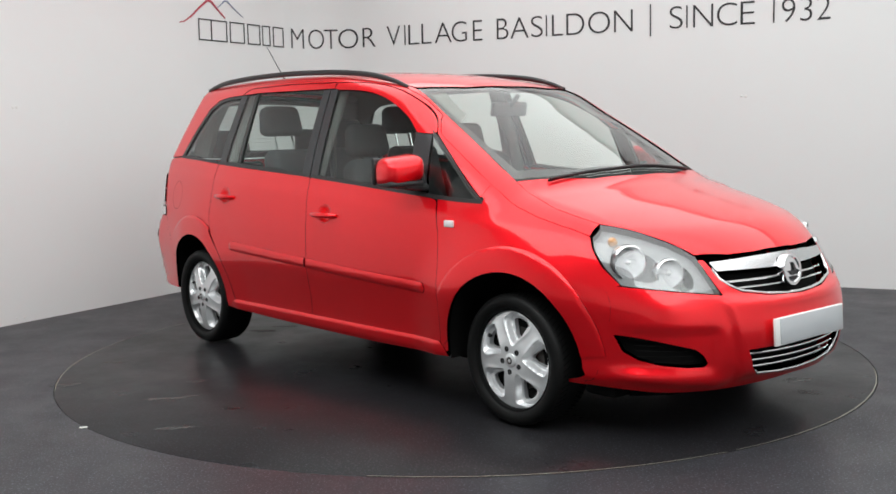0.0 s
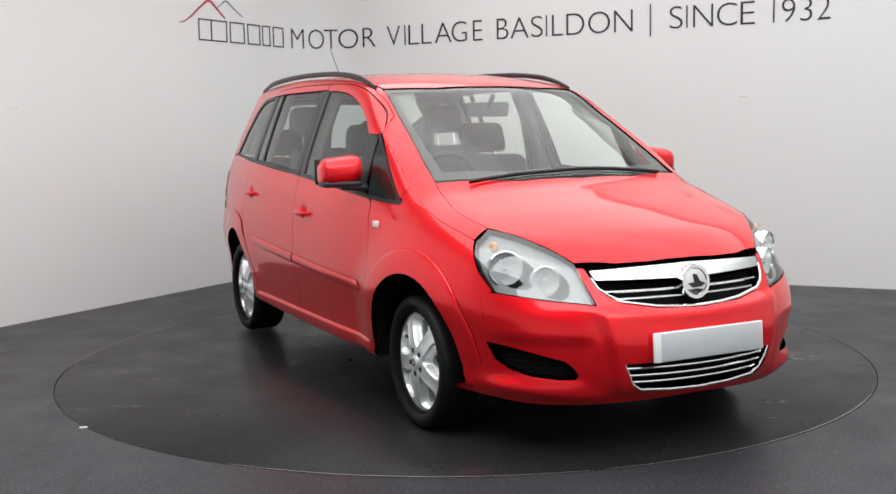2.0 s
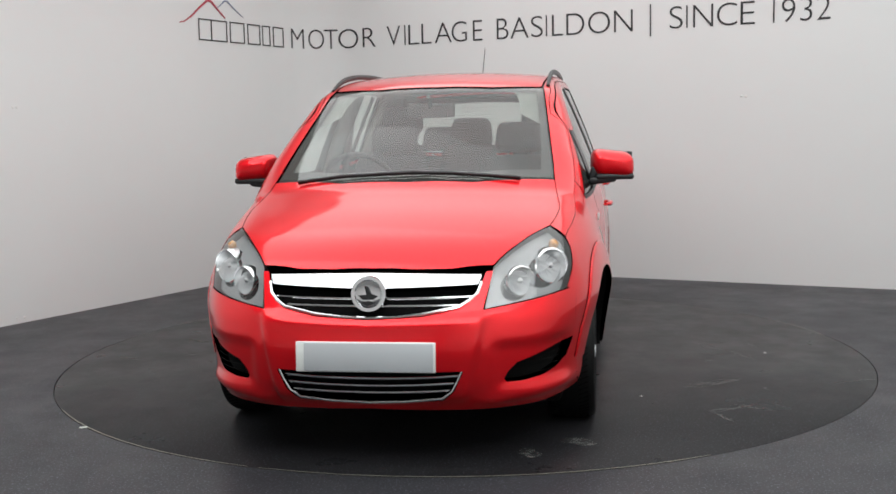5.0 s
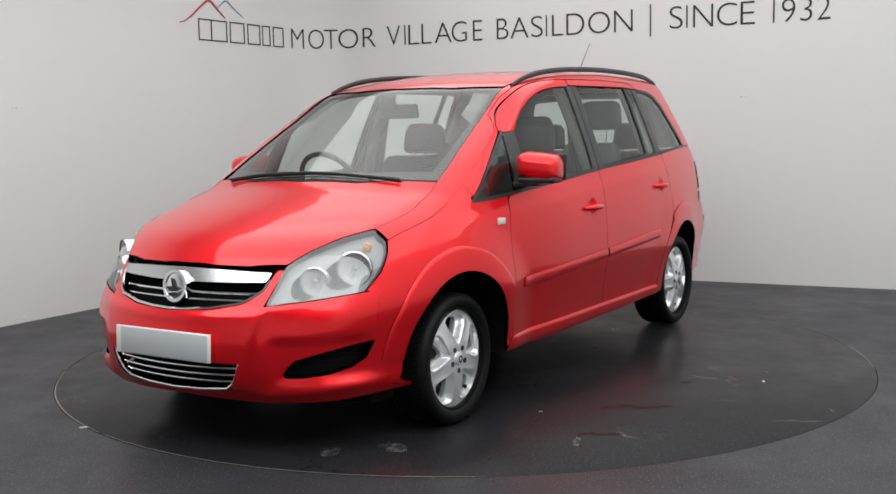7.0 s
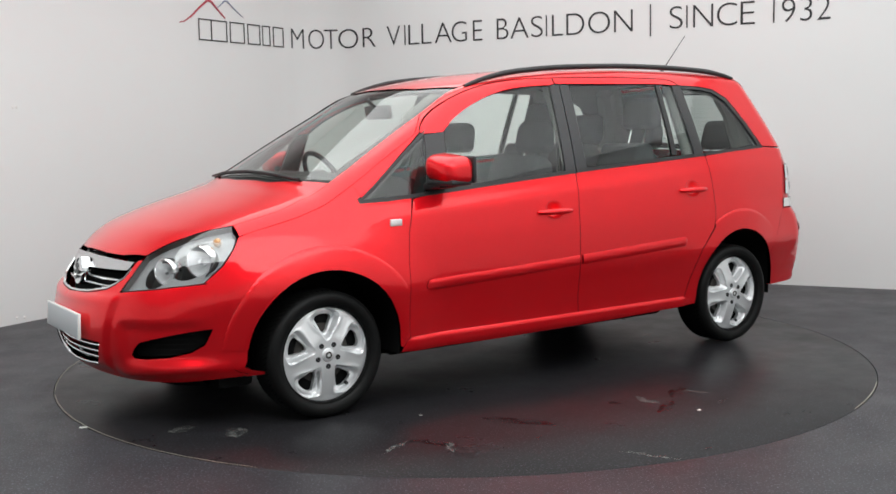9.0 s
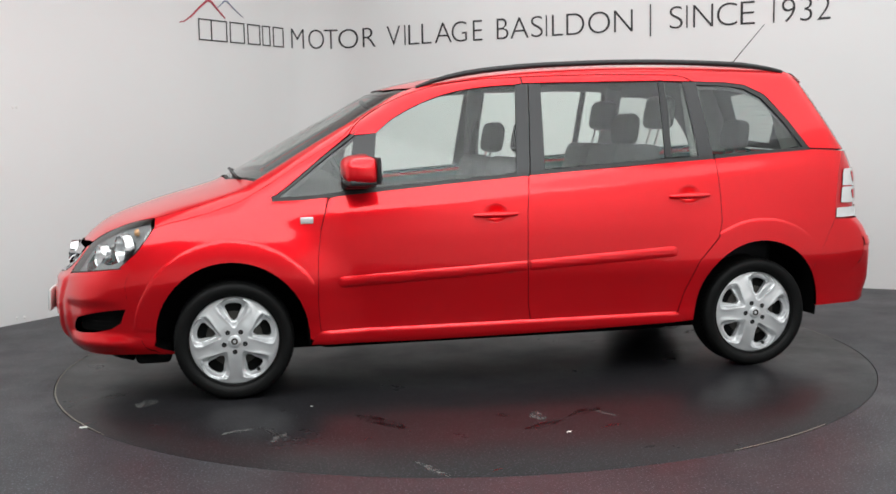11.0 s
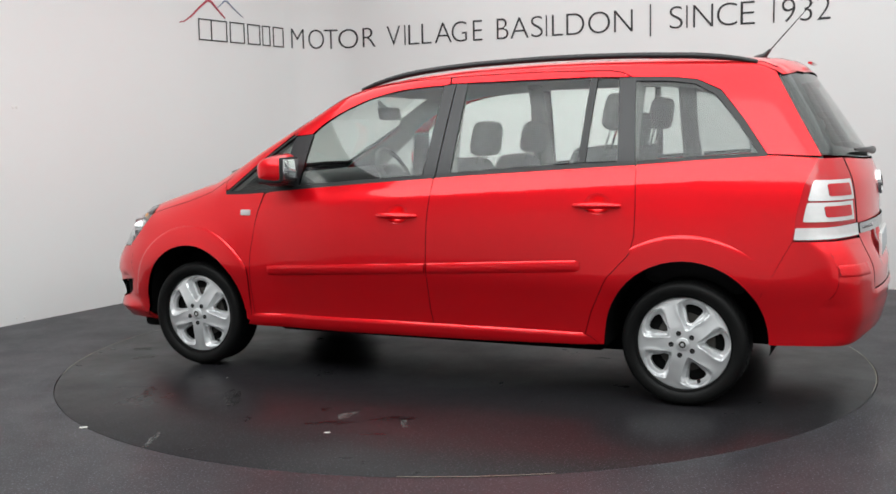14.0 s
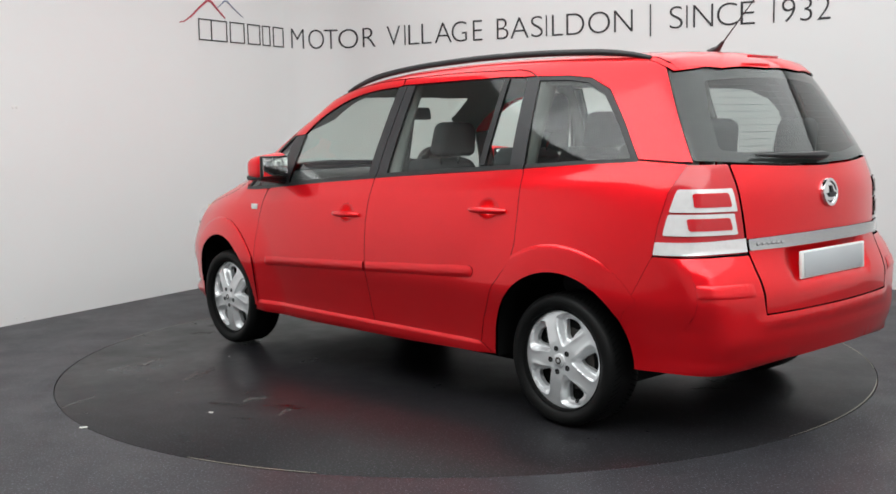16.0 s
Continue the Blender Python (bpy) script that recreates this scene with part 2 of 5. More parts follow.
def build_table():
    table = new("turntable")
    tagged(table, "dark speckled car turntable flush with the floor, scuffed", "turntable")
    bm = bmesh.new()
    n = 128
    rings = [[bm.verts.new((r * math.cos(2 * math.pi * k / n), r * math.sin(2 * math.pi * k / n), z)) for k in range(n)]
             for r, z in ((TABLE_R, -.03), (TABLE_R, -.002), (TABLE_R - .004, .001), (.8, .001))]
    for a, b in zip(rings, rings[1:]):
        for k in range(n):
            bm.faces.new((a[k], a[(k + 1) % n], b[(k + 1) % n], b[k]))
    bm.faces.new(rings[-1])
    bmesh.ops.recalc_face_normals(bm, faces=bm.faces)
    part("deck", bm, DISC, table)
    # worn bright rim, broken by gaps
    rnd = random.Random(5)
    a = 0.0
    while a < 2 * math.pi:
        w = rnd.uniform(.25, .9)
        if rnd.random() < .72:
            bm = bmesh.new()
            m = 10
            vs = []
            for k in range(m + 1):
                t = a + w * k / m
                tap = .0034 * math.sin(math.pi * k / m) ** .5
                vs.append([bm.verts.new((r * math.cos(t), r * math.sin(t), .0022)) for r in (TABLE_R - .004 - tap, TABLE_R - .001)])
            for p0, p1 in zip(vs, vs[1:]):
                bm.faces.new((p0[0], p0[1], p1[1], p1[0]))
            part("worn_edge", bm, EDGE, table)
        a += w + rnd.uniform(.02, .2)
    # scuffs, chalky drag marks, damp spots
    def blot(x, y, lx, ly, rz, mat, name, seed):
        rr = random.Random(seed)
        bm = bmesh.new()
        m = 18
        vs = []
        for k in range(m):
            t = 2 * math.pi * k / m
            f = rr.uniform(.55, 1.1)
            vs.append(bm.verts.new((lx * f * math.cos(t), ly * f * math.sin(t), 0)))
        bm.faces.new(vs)
        part(name, bm, mat, table, at=pose(x, y, .0018 + .0002 * (seed % 5), 0, 0, rz))
    return table, blot


# ---------------------------------------------------------------- the car skin


def pl(v, pts):
    """Smooth curve through (v, value) pairs."""
    a = np.array(pts, float)
    o = np.argsort(a[:, 0]); xs, ys = a[o, 0], a[o, 1]
    h, d = np.diff(xs), np.diff(ys) / np.diff(xs)
    m = np.empty_like(xs); m[0], m[-1] = d[0], d[-1]
    w1, w2 = 2 * h[1:] + h[:-1], h[1:] + 2 * h[:-1]
    ok = d[1:] * d[:-1] > 0
    m[1:-1] = np.where(ok, (w1 + w2) / (w1 / np.where(ok, d[:-1], 1) + w2 / np.where(ok, d[1:], 1)), 0)
    v = np.clip(v, xs[0], xs[-1]); i = np.clip(np.searchsorted(xs, v) - 1, 0, len(xs) - 2)
    t = (v - xs[i]) / h[i]; t2, t3 = t * t, t * t * t
    return (2 * t3 - 3 * t2 + 1) * ys[i] + (t3 - 2 * t2 + t) * h[i] * m[i] + (3 * t2 - 2 * t3) * ys[i + 1] + (t3 - t2) * h[i] * m[i + 1]


def sstep(a, b, v):
    t = np.clip((v - a) / (b - a), 0, 1)
    return t * t * (3 - 2 * t)


def smax(a, b, k):
    h = np.maximum(k - np.abs(a - b), 0) / k
    return np.maximum(a, b) + h * h * k / 4


TOP = [(2.5, .55), (2.16, .74), (2.08, .80), (2.0, .845), (1.79, .925), (1.53, 1.0), (1.43, 1.03), (1.36, 1.065), (1.1, 1.21), (.8, 1.37), (.55, 1.495),
       (.3, 1.55), (0, 1.588), (-.3, 1.608), (-.7, 1.617), (-1.2, 1.612), (-1.55, 1.598), (-1.8, 1.575), (-2.2, 1.53)]
SIDE = [(.05, .78), (.15, .80), (.22, .812), (.275, .838), (.35, .845), (.45, .860), (.60, .884), (.75, .88), (.85, .870), (.95, .853), (1.1, .815), (1.3, .75), (1.7, .6)]
NOSE = [(.05, 1.9), (.15, 2.08), (.22, 2.18), (.35, 2.245), (.45, 2.252), (.55, 2.235), (.62, 2.20), (.67, 2.17), (.76, 2.125), (.85, 2.06), (1.1, 1.85)]
TAIL = [(.1, -1.9), (.2, -2.03), (.3, -2.12), (.45, -2.17), (.6, -2.17), (.66, -2.155), (.72, -2.13), (.99, -2.115), (1.1, -2.08), (1.2, -2.02), (1.5, -1.82), (1.65, -1.72)]


def body(x, y, z):
    """The car's outer skin as a signed function: below nought inside. x forwards, y to the left, z up."""
    y = np.abs(y)
    sh = .30 * sstep(-.2, .6, x)
    top = (z - pl(x + sh * y * y, TOP) + (.10 - .035 * sstep(0, .6, x)) * y * y) / (1.0 + .13 * sstep(1.6, 1.2, x) * sstep(.2, .6, x))
    low = pl(z, SIDE)
    belt = 1.055 - .066 * x
    green = .85 - (z - belt) * .47 - .045 * sstep(-.8, -1.9, x)
    s = -smax(-low, -green, .05)
    s = s - .007 * sstep(-.04, .04, z - (belt - .085)) * sstep(1.55, 1.1, x) * sstep(-1.9, -1.2, x)
    f = np.maximum(x - .3, 0)
    r = np.maximum(-.6 - x, 0)
    s = s - (.055 + .02 * sstep(.6, .95, z)) * f * f - .058 * r * r
    for wx in (1.35, -1.35):
        q = np.sqrt((x - wx) ** 2 + (z - .31) ** 2)
        s = s + (.046 if wx > 0 else .014) * sstep(.66, .34, q)
    nose = x - pl(z, NOSE) + .35 * y ** 2 + .35 * y ** 4
    tail = -x + pl(z, TAIL) + (.22 * y ** 2 + .16 * y ** 4) * (1 - .35 * sstep(.79, .70, z))
    d = smax(top, y - s, .055 + .055 * sstep(.95, 1.3, x))
    d = smax(d, nose, .10)
    return smax(d, tail, .09)


def skin(axis, a, b, lo, hi):
    """Where a line along one axis leaves the skin: from lo (inside) to hi (outside)."""
    a, b = np.asarray(a, float), np.asarray(b, float)
    lo, hi = np.full(a.shape, float(lo)), np.full(a.shape, float(hi))
    for _ in range(40):
        m = (lo + hi) / 2
        v = body(m, a, b) if axis == 0 else body(a, m, b) if axis == 1 else body(a, b, m)
        lo, hi = np.where(v < 0, m, lo), np.where(v < 0, hi, m)
    return (lo + hi) / 2


# ---------------------------------------------------------------- panels on the skin


def grad(x, y, z):
    e = 1e-4
    g = np.stack([body(x + e, y, z) - body(x - e, y, z), body(x, y + e, z) - body(x, y - e, z), body(x, y, z + e) - body(x, y, z - e)], -1)
    return g / np.maximum(np.linalg.norm(g, axis=-1, keepdims=True), 1e-12)


def fillet(pts, r, n=5):
    """Round the corners of a closed outline."""
    out, m = [], len(pts)
    for i in range(m):
        a, b, c = (np.array(pts[(i + k) % m], float) for k in (-1, 0, 1))
        u, v = a - b, c - b
        lu, lv = np.linalg.norm(u), np.linalg.norm(v)
        d = min(r, .45 * lu, .45 * lv)
        p0, p2 = b + u / lu * d, b + v / lv * d
        for k in range(n + 1):
            t = k / n
            out.append((1 - t) ** 2 * p0 + 2 * t * (1 - t) * b + t * t * p2)
    return np.array(out)


def dense(pts, step):
    out, m = [], len(pts)
    for i in range(m):
        a, b = pts[i], pts[(i + 1) % m]
        k = max(1, int(np.linalg.norm(b - a) / step))
        out += [a + (b - a) * j / k for j in range(k)]
    out = np.array(out)
    keep = np.linalg.norm(out - np.roll(out, 1, 0), axis=1) > 1e-4
    return out[keep]


def inside(poly, q):
    x, y = q[:, 0], q[:, 1]
    r = np.zeros(len(q), bool)
    for (x0, y0), (x1, y1) in zip(poly, np.roll(poly, -1, 0)):
        if y0 != y1:
            c = (y0 > y) != (y1 > y)
            r ^= c & (x < (x1 - x0) * (y - y0) / (y1 - y0) + x0)
    return r


def ccw(p):
    a = np.sum(p[:, 0] * np.roll(p[:, 1], -1) - np.roll(p[:, 0], -1) * p[:, 1])
    return p if a > 0 else p[::-1]


def sheet(plane, outline, step=.035, holes=(), r=.02, gap=.0010, off=0.0, depth=.014, sg=1, rim=True, mirror=False, lift=None):
    """A piece of the skin: its outline lies in the side (x, z), top (x, y), front (y, z) or rear (y, z) view. Returns points, faces, normals."""
    from mathutils.geometry import delaunay_2d_cdt
    pts = [tuple(q) for q in outline]
    if mirror:
        flip = (lambda q: (q[0], -q[1])) if plane == "top" else (lambda q: (-q[0], q[1]))
        k = 1 if plane == "top" else 0
        pts = pts + [flip(q) for q in reversed(pts) if abs(q[k]) > 1e-6]
    loops = []
    for i, o in enumerate([pts] + [list(h) for h in holes]):
        p = ccw(dense(fillet(o, r) if r else np.array(o, float), step * .7))
        t = np.roll(p, -1, 0) - np.roll(p, 1, 0)
        t /= np.maximum(np.linalg.norm(t, axis=1, keepdims=True), 1e-9)
        nrm = np.stack([t[:, 1], -t[:, 0]], 1)
        p = p - nrm * (gap if i == 0 else -gap)
        loops.append(p)
    b = np.concatenate(loops)
    lo, hi = b.min(0), b.max(0)
    gx, gy = np.meshgrid(np.arange(lo[0], hi[0], step), np.arange(lo[1], hi[1], step * .87), indexing="ij")
    gx = gx + (np.arange(gx.shape[1]) % 2)[None, :] * step / 2
    g = np.stack([gx.ravel(), gy.ravel()], 1)
    ok = inside(loops[0], g)
    for h in loops[1:]:
        ok &= ~inside(h, g)
    g = g[ok]
    if len(g):
        dmin = np.min(np.linalg.norm(g[:, None] - b[None], axis=2), axis=1)
        g = g[dmin > step * .45]
    allp = np.concatenate([b, g])
    edges, base = [], 0
    for p in loops:
        edges += [(base + i, base + (i + 1) % len(p)) for i in range(len(p))]
        base += len(p)
    res = delaunay_2d_cdt([Vector(q) for q in allp], edges, [], 0, 1e-6)
    q = np.array([tuple(v) for v in res[0]])
    f = np.array([t for t in res[2] if len(t) == 3])
    cen = q[f].mean(1)
    ok = inside(loops[0], cen)
    for h in loops[1:]:
        ok &= ~inside(h, cen)
    f = f[ok]

    def raise_(a):
        if plane == "side":
            y = skin(1, a[:, 0], a[:, 1], 0, 1.1)
            P = np.stack([a[:, 0], y, a[:, 1]], 1)
        elif plane == "top":
            P = np.stack([a[:, 0], a[:, 1], skin(2, a[:, 0], a[:, 1], .6, 1.9)], 1)
        else:
            P = np.stack([skin(0, a[:, 0], a[:, 1], 0, 2.6 if plane == "front" else -2.6), a[:, 0], a[:, 1]], 1)
        N = grad(P[:, 0], P[:, 1], P[:, 2])
        o = off if lift is None else off + lift(a)
        return P + N * (o[:, None] if lift is not None else o), N
    P, N = raise_(q)
    want = {"side": (0, 1, 0), "top": (0, 0, 1), "front": (1, 0, 0), "rear": (-1, 0, 0)}[plane]
    fn = np.cross(P[f[:, 1]] - P[f[:, 0]], P[f[:, 2]] - P[f[:, 0]])
    f = np.where(((fn * N[f[:, 0]]).sum(1) < 0)[:, None], f[:, ::-1], f)
    if lift is not None:
        fn = np.cross(P[f[:, 1]] - P[f[:, 0]], P[f[:, 2]] - P[f[:, 0]])
        N = np.zeros_like(P)
        for k in range(3):
            np.add.at(N, f[:, k], fn)
        N /= np.maximum(np.linalg.norm(N, axis=1, keepdims=True), 1e-12)
    V, NN, F = [P], [N], [tuple(t) for t in f]
    if rim and depth:
        base = len(P)
        for p in loops:
            A, An = raise_(p)
            T = np.roll(A, -1, 0) - np.roll(A, 1, 0)
            R = np.cross(T, An)
            R /= np.maximum(np.linalg.norm(R, axis=1, keepdims=True), 1e-9)
            m = len(p)
            V += [A, A - An * depth]
            NN += [R, R]
            for i in range(m):
                j = (i + 1) % m
                F.append((base + i, base + j, base + m + j, base + m + i))
            base += 2 * m
    V, NN = np.concatenate(V), np.concatenate(NN)
    if sg < 0:
        V[:, 1] *= -1
        NN[:, 1] *= -1
        F = [tuple(reversed(t)) for t in F]
    return V, F, NN


def panel(name, sheets, mat, parent, label=""):
    """One mesh out of pieces of skin, with the skin's own normals."""
    sheets = sheets if isinstance(sheets, list) else [sheets]
    V, F, N, k = [], [], [], 0
    for v, f, n in sheets:
        V.append(v), N.append(n)
        F += [tuple(int(i) + k for i in t) for t in f]
        k += len(v)
    V, N = np.concatenate(V), np.concatenate(N)
    me = bpy.data.meshes.new(name)
    me.from_pydata(V.tolist(), [], F)
    me.polygons.foreach_set("use_smooth", [True] * len(me.polygons))
    me.normals_split_custom_set_from_vertices(N.tolist())
    me.materials.append(mat)
    return part(name, me, mat, parent, label)


def arc(cx, cz, r, a0, a1, n=14):
    return [(cx + r * math.cos(radians(a0 + (a1 - a0) * k / n)), cz + r * math.sin(radians(a0 + (a1 - a0) * k / n))) for k in range(n + 1)]


FW, RW, AXLE = 1.3515, -1.3515, .312
ARCH = .362
SEAM = [(1.21, .652), (1.0, .625), (.75, .595), (.43, .556), (0, .556), (-.6, .558), (-1.2, .556), (-1.55, .548), (-1.70, .536)]


def shoulder(x):
    """Where the skin turns from facing up to facing sideways, at each x: (y, z)."""
    ys = np.linspace(.40, .95, 400)
    z = skin(2, np.full(400, x), ys, .6, 1.9)
    n = grad(np.full(400, x), ys, z)
    k = int(np.argmax((n[:, 1] >= n[:, 2]) & (ys > .5)))
    return float(ys[k]), float(z[k])


def over(seam, x1, x0, n=34, low=None):
    """Top-view piece between an inner seam (x, y) and the shoulder, from x1 back to x0, and the shoulder as (x, z)."""
    xs = np.linspace(x1, x0, n)
    sx, sy = zip(*sorted(seam))
    mid = [shoulder(float(x)) for x in xs]
    if low is not None:
        lx, lz = zip(*sorted(low))
        for i, x in enumerate(xs):
            top_z = float(skin(2, np.array([x]), np.array([np.interp(x, sx, sy)]), .6, 1.9)[0])
            z = min(max(mid[i][1], float(np.interp(x, lx, lz)) + .012), top_z - .004)
            mid[i] = (float(skin(1, np.array([x]), np.array([z]), 0, 1.1)[0]), z)
    inner = [(float(x), float(np.interp(x, sx, sy))) for x in xs]
    outer = [(float(x), max(m[0], i[1] + .004)) for x, m, i in zip(xs, mid, inner)]
    return inner + outer[::-1], [(float(x), m[1]) for x, m in zip(xs, mid)]


def flow(pts, k=4):
    """A smooth open curve through points."""
    a = np.array(pts, float)
    a = np.vstack([2 * a[0] - a[1], a, 2 * a[-1] - a[-2]])
    out = []
    for i in range(1, len(a) - 2):
        for j in range(k):
            t = j / k
            out.append(tuple(.5 * (2 * a[i] + (a[i + 1] - a[i - 1]) * t + (2 * a[i - 1] - 5 * a[i] + 4 * a[i + 1] - a[i + 2]) * t * t + (3 * a[i] - a[i - 1] - 3 * a[i + 1] + a[i + 2]) * t ** 3)))
    return out + [tuple(a[-2])]


FRONT_EDGE = [(.935, .30), (.945, .45), (.94, .66), (.92, .81), (.875, .958)]
MID_EDGE = [(-.115, .30), (-.10, .40), (-.092, .62), (-.098, .85), (-.118, 1.043)]
REAR_EDGE = [(-1.122, 1.10), (-1.13, .92), (-1.13, .78), (-1.11, .70), (-1.0, .58), (-.925, .42), (-.89, .30)]
SHUT_F = flow([(.755, 1.268), (.735, 1.296), (.69, 1.336), (.60, 1.392), (.49, 1.444), (.38, 1.480), (.26, 1.506), (.12, 1.524), (0, 1.532), (-.13, 1.536)])
SHUT = SHUT_F + [(-.17, 1.538), (-.55, 1.545), (-.96, 1.538), (-1.015, 1.528), (-1.045, 1.514), (-1.062, 1.504)]
W_TOP = flow([(.628, 1.262), (.55, 1.325), (.45, 1.380), (.34, 1.426), (.24, 1.455), (.14, 1.474), (.02, 1.486), (-.10, 1.492)])
W_FRONT = [(.665, 1.005)] + W_TOP + [(-.055, 1.055)]
W_QUARTER = [(1.135, .962), (1.06, 1.012), (.89, 1.145), (.735, 1.255), (.765, 1.11), (.80, .985)]
W_REAR = [(-.205, 1.07), (-.235, 1.498), (-.872, 1.502), (-.85, 1.112)]
W_VENT = [(-.882, 1.114), (-.902, 1.502), (-1.005, 1.498), (-1.035, 1.122)]
W_LAST = [(-1.118, 1.118), (-1.083, 1.488), (-1.25, 1.483), (-1.36, 1.468), (-1.46, 1.418), (-1.57, 1.29), (-1.672, 1.142)]


def dish_outline(hx, hz):
    """The rim of the hollow behind a door handle."""
    return [(hx + .060 * math.cos(2 * math.pi * k / 26), hz + .047 * math.sin(2 * math.pi * k / 26)) for k in range(26)]


def build_sides(car):
    for sg, word in ((1, "left"), (-1, "right")):
        kw = dict(sg=sg)
        # front wing
        wing_top, wing_mid = over([(1.70, .6525), (1.60, .6715), (1.48, .6835), (1.225, .6495), (1.15, .641)], 1.70, 1.138, 20)
        wing = [(.948, .27), (.988, .285)] + arc(FW, AXLE, ARCH, 178, 40) + [(1.87, .652), (1.79, .72), (1.733, .79), (1.705, .832)] + [q for q in wing_mid[1:] if q[0] > 1.15] + [(1.15, .968), (1.135, .955), (.88, .962)] + FRONT_EDGE[::-1][1:]
        panel("front_wing", [sheet("side", wing, .014, r=.004, **kw), sheet("top", wing_top, .02, r=0, gap=.0008, off=.0008, **kw)], RED, car, "red painted front wing")
        fd = FRONT_EDGE + [(.80, .975), (-.118, 1.043)] + MID_EDGE[::-1][1:]
        door = panel("front_door", sheet("side", fd, .02, r=.015, holes=[dish_outline(.065, .862)], **kw), RED, car, "red front passenger door")
        rd = [(x - .001, z) for x, z in MID_EDGE] + REAR_EDGE
        rdoor = panel("rear_door", sheet("side", rd, .02, r=.015, holes=[dish_outline(-.955, .922)], **kw), RED, car, "red rear passenger door")
        quarter = [(-.90, .27)] + [(x - .001, z) for x, z in REAR_EDGE[::-1]] + [(-1.68, 1.137), (-1.90, 1.122), (-1.85, 1.01), (-1.822, .88), (-1.808, .765)] + arc(RW, AXLE, ARCH, 150, 2)[0:] + [(-.985, .27)]
        panel("rear_quarter", sheet("side", quarter, .018, r=.004, gap=.0008, **kw), RED, car)
        panel("sill", sheet("side", [(.985, .256), (.955, .308), (.925, .322), (-.875, .322), (-.92, .308), (-.968, .270), (-.4, .256), (.4, .250)], .009, r=.004, off=.0015, depth=.05, lift=lambda a: .008 * sstep(.321, .308, a[:, 1]) * sstep(.975, .88, a[:, 0]) * sstep(-.955, -.86, a[:, 0]), **kw), RED, car, "red sill with a raised crease")
        lip = [(max(.955, x), z) for x, z in arc(FW, AXLE, .468, 160, 6, 22)] + arc(FW, AXLE, ARCH - .002, 6, 176, 22) + [(.955, .30)]
        panel("arch_lip", sheet("side", lip, .011, r=.004, gap=.001, off=.001, depth=.010, lift=lambda a: .007 * sstep(.470, .460, np.hypot(a[:, 0] - FW, a[:, 1] - AXLE)) * sstep(-.08, .16, a[:, 1] - AXLE), **kw), RED, car, "raised red wheel arch lip")
        lip = arc(RW, AXLE, .478, 60, 146, 14) + arc(RW, AXLE, ARCH - .002, 146, 4, 20) + [(-.985, .285)] + [(x - .002, z) for x, z in REAR_EDGE[:2:-1]]
        panel("arch_lip", sheet("side", lip, .011, r=.004, gap=.001, off=.001, depth=.010, lift=lambda a: .008 * sstep(.480, .469, np.hypot(a[:, 0] - RW, a[:, 1] - AXLE)) * sstep(-1.70, -1.48, a[:, 0]) * sstep(-.98, -1.20, a[:, 0]), **kw), RED, car, "raised red wheel arch lip")
        # pillars and rails round the windows
        rail_top, rail_mid = over(SEAM, 1.15, -1.70, 70, [(1.15, .965), (1.13, .975), (1.065, 1.022), (.89, 1.162), (.758, 1.262)] + SHUT[:-1] + [(-1.08, 1.515), (-1.36, 1.49), (-1.48, 1.43)])
        rail = rail_mid + [(-1.705, 1.50), (-1.81, 1.31), (-1.913, 1.13), (-1.69, 1.142), (-1.585, 1.295), (-1.475, 1.43), (-1.365, 1.482), (-1.25, 1.496), (-1.082, 1.502)] + SHUT[::-1] + [(.758, 1.262), (.89, 1.162), (1.065, 1.022), (1.13, .975)]
        panel("cant_rail", [sheet("side", rail, .02, r=0, gap=.0008, **kw), sheet("top", rail_top, .02, r=0, gap=.0008, **kw)], RED, car, "red pillar and roof rail panel")
        panel("pillar_base", [sheet("side", [(1.21, .962), (1.15, .970), (1.10, 1.004), (1.09, 1.07), (1.21, .997)], .02, r=0, gap=0, off=-.002, rim=False, **kw), sheet("top", [(1.21, .652), (1.21, .735), (1.09, .735), (1.09, .638)], .02, r=0, gap=0, off=-.002, rim=False, **kw)], RED, car)
        panel("pillar_lining", [sheet("side", rail, .04, r=0, gap=-.03, off=-.026, rim=False, **kw), sheet("top", rail_top, .04, r=0, gap=-.012, off=-.024, rim=False, **kw)], LINING, car, "pale pillar and roof edge lining")
        panel("door_frame", sheet("side", [(x - .0012, z - .0020) for x, z in SHUT_F] + [(-.137, 1.503)] + [(x, z + .004) for x, z in W_TOP[::-1]] + [(.66, 1.262), (.735, 1.258)], .02, r=.004, **kw), RED, door)
        panel("door_frame", sheet("side", [(-.140, 1.5345), (-.55, 1.5425), (-.957, 1.5355), (-1.012, 1.5255), (-1.042, 1.512), (-1.058, 1.5035), (-1.012, 1.503), (-.87, 1.508), (-.235, 1.504), (-.141, 1.504)], .02, r=.004, **kw), RED, rdoor)
        # glass
        panel("quarter_glass", sheet("side", W_QUARTER, .05, r=.02, gap=0, off=-.006, depth=.004, **kw), SMOKED, car, "small front quarter window")
        panel("window", sheet("side", W_FRONT, .06, r=.02, gap=0, off=-.006, depth=.004, **kw), GLASS, door)
        panel("window", sheet("side", W_REAR, .06, r=.01, gap=0, off=-.006, depth=.004, **kw), GLASS, rdoor)
        panel("vent_window", sheet("side", W_VENT, .06, r=.01, gap=0, off=-.006, depth=.004, **kw), GLASS, rdoor)
        panel("rear_quarter_glass", sheet("side", W_LAST, .05, r=.03, gap=0, off=-.006, depth=.004, **kw), SMOKED, car, "rear quarter window")
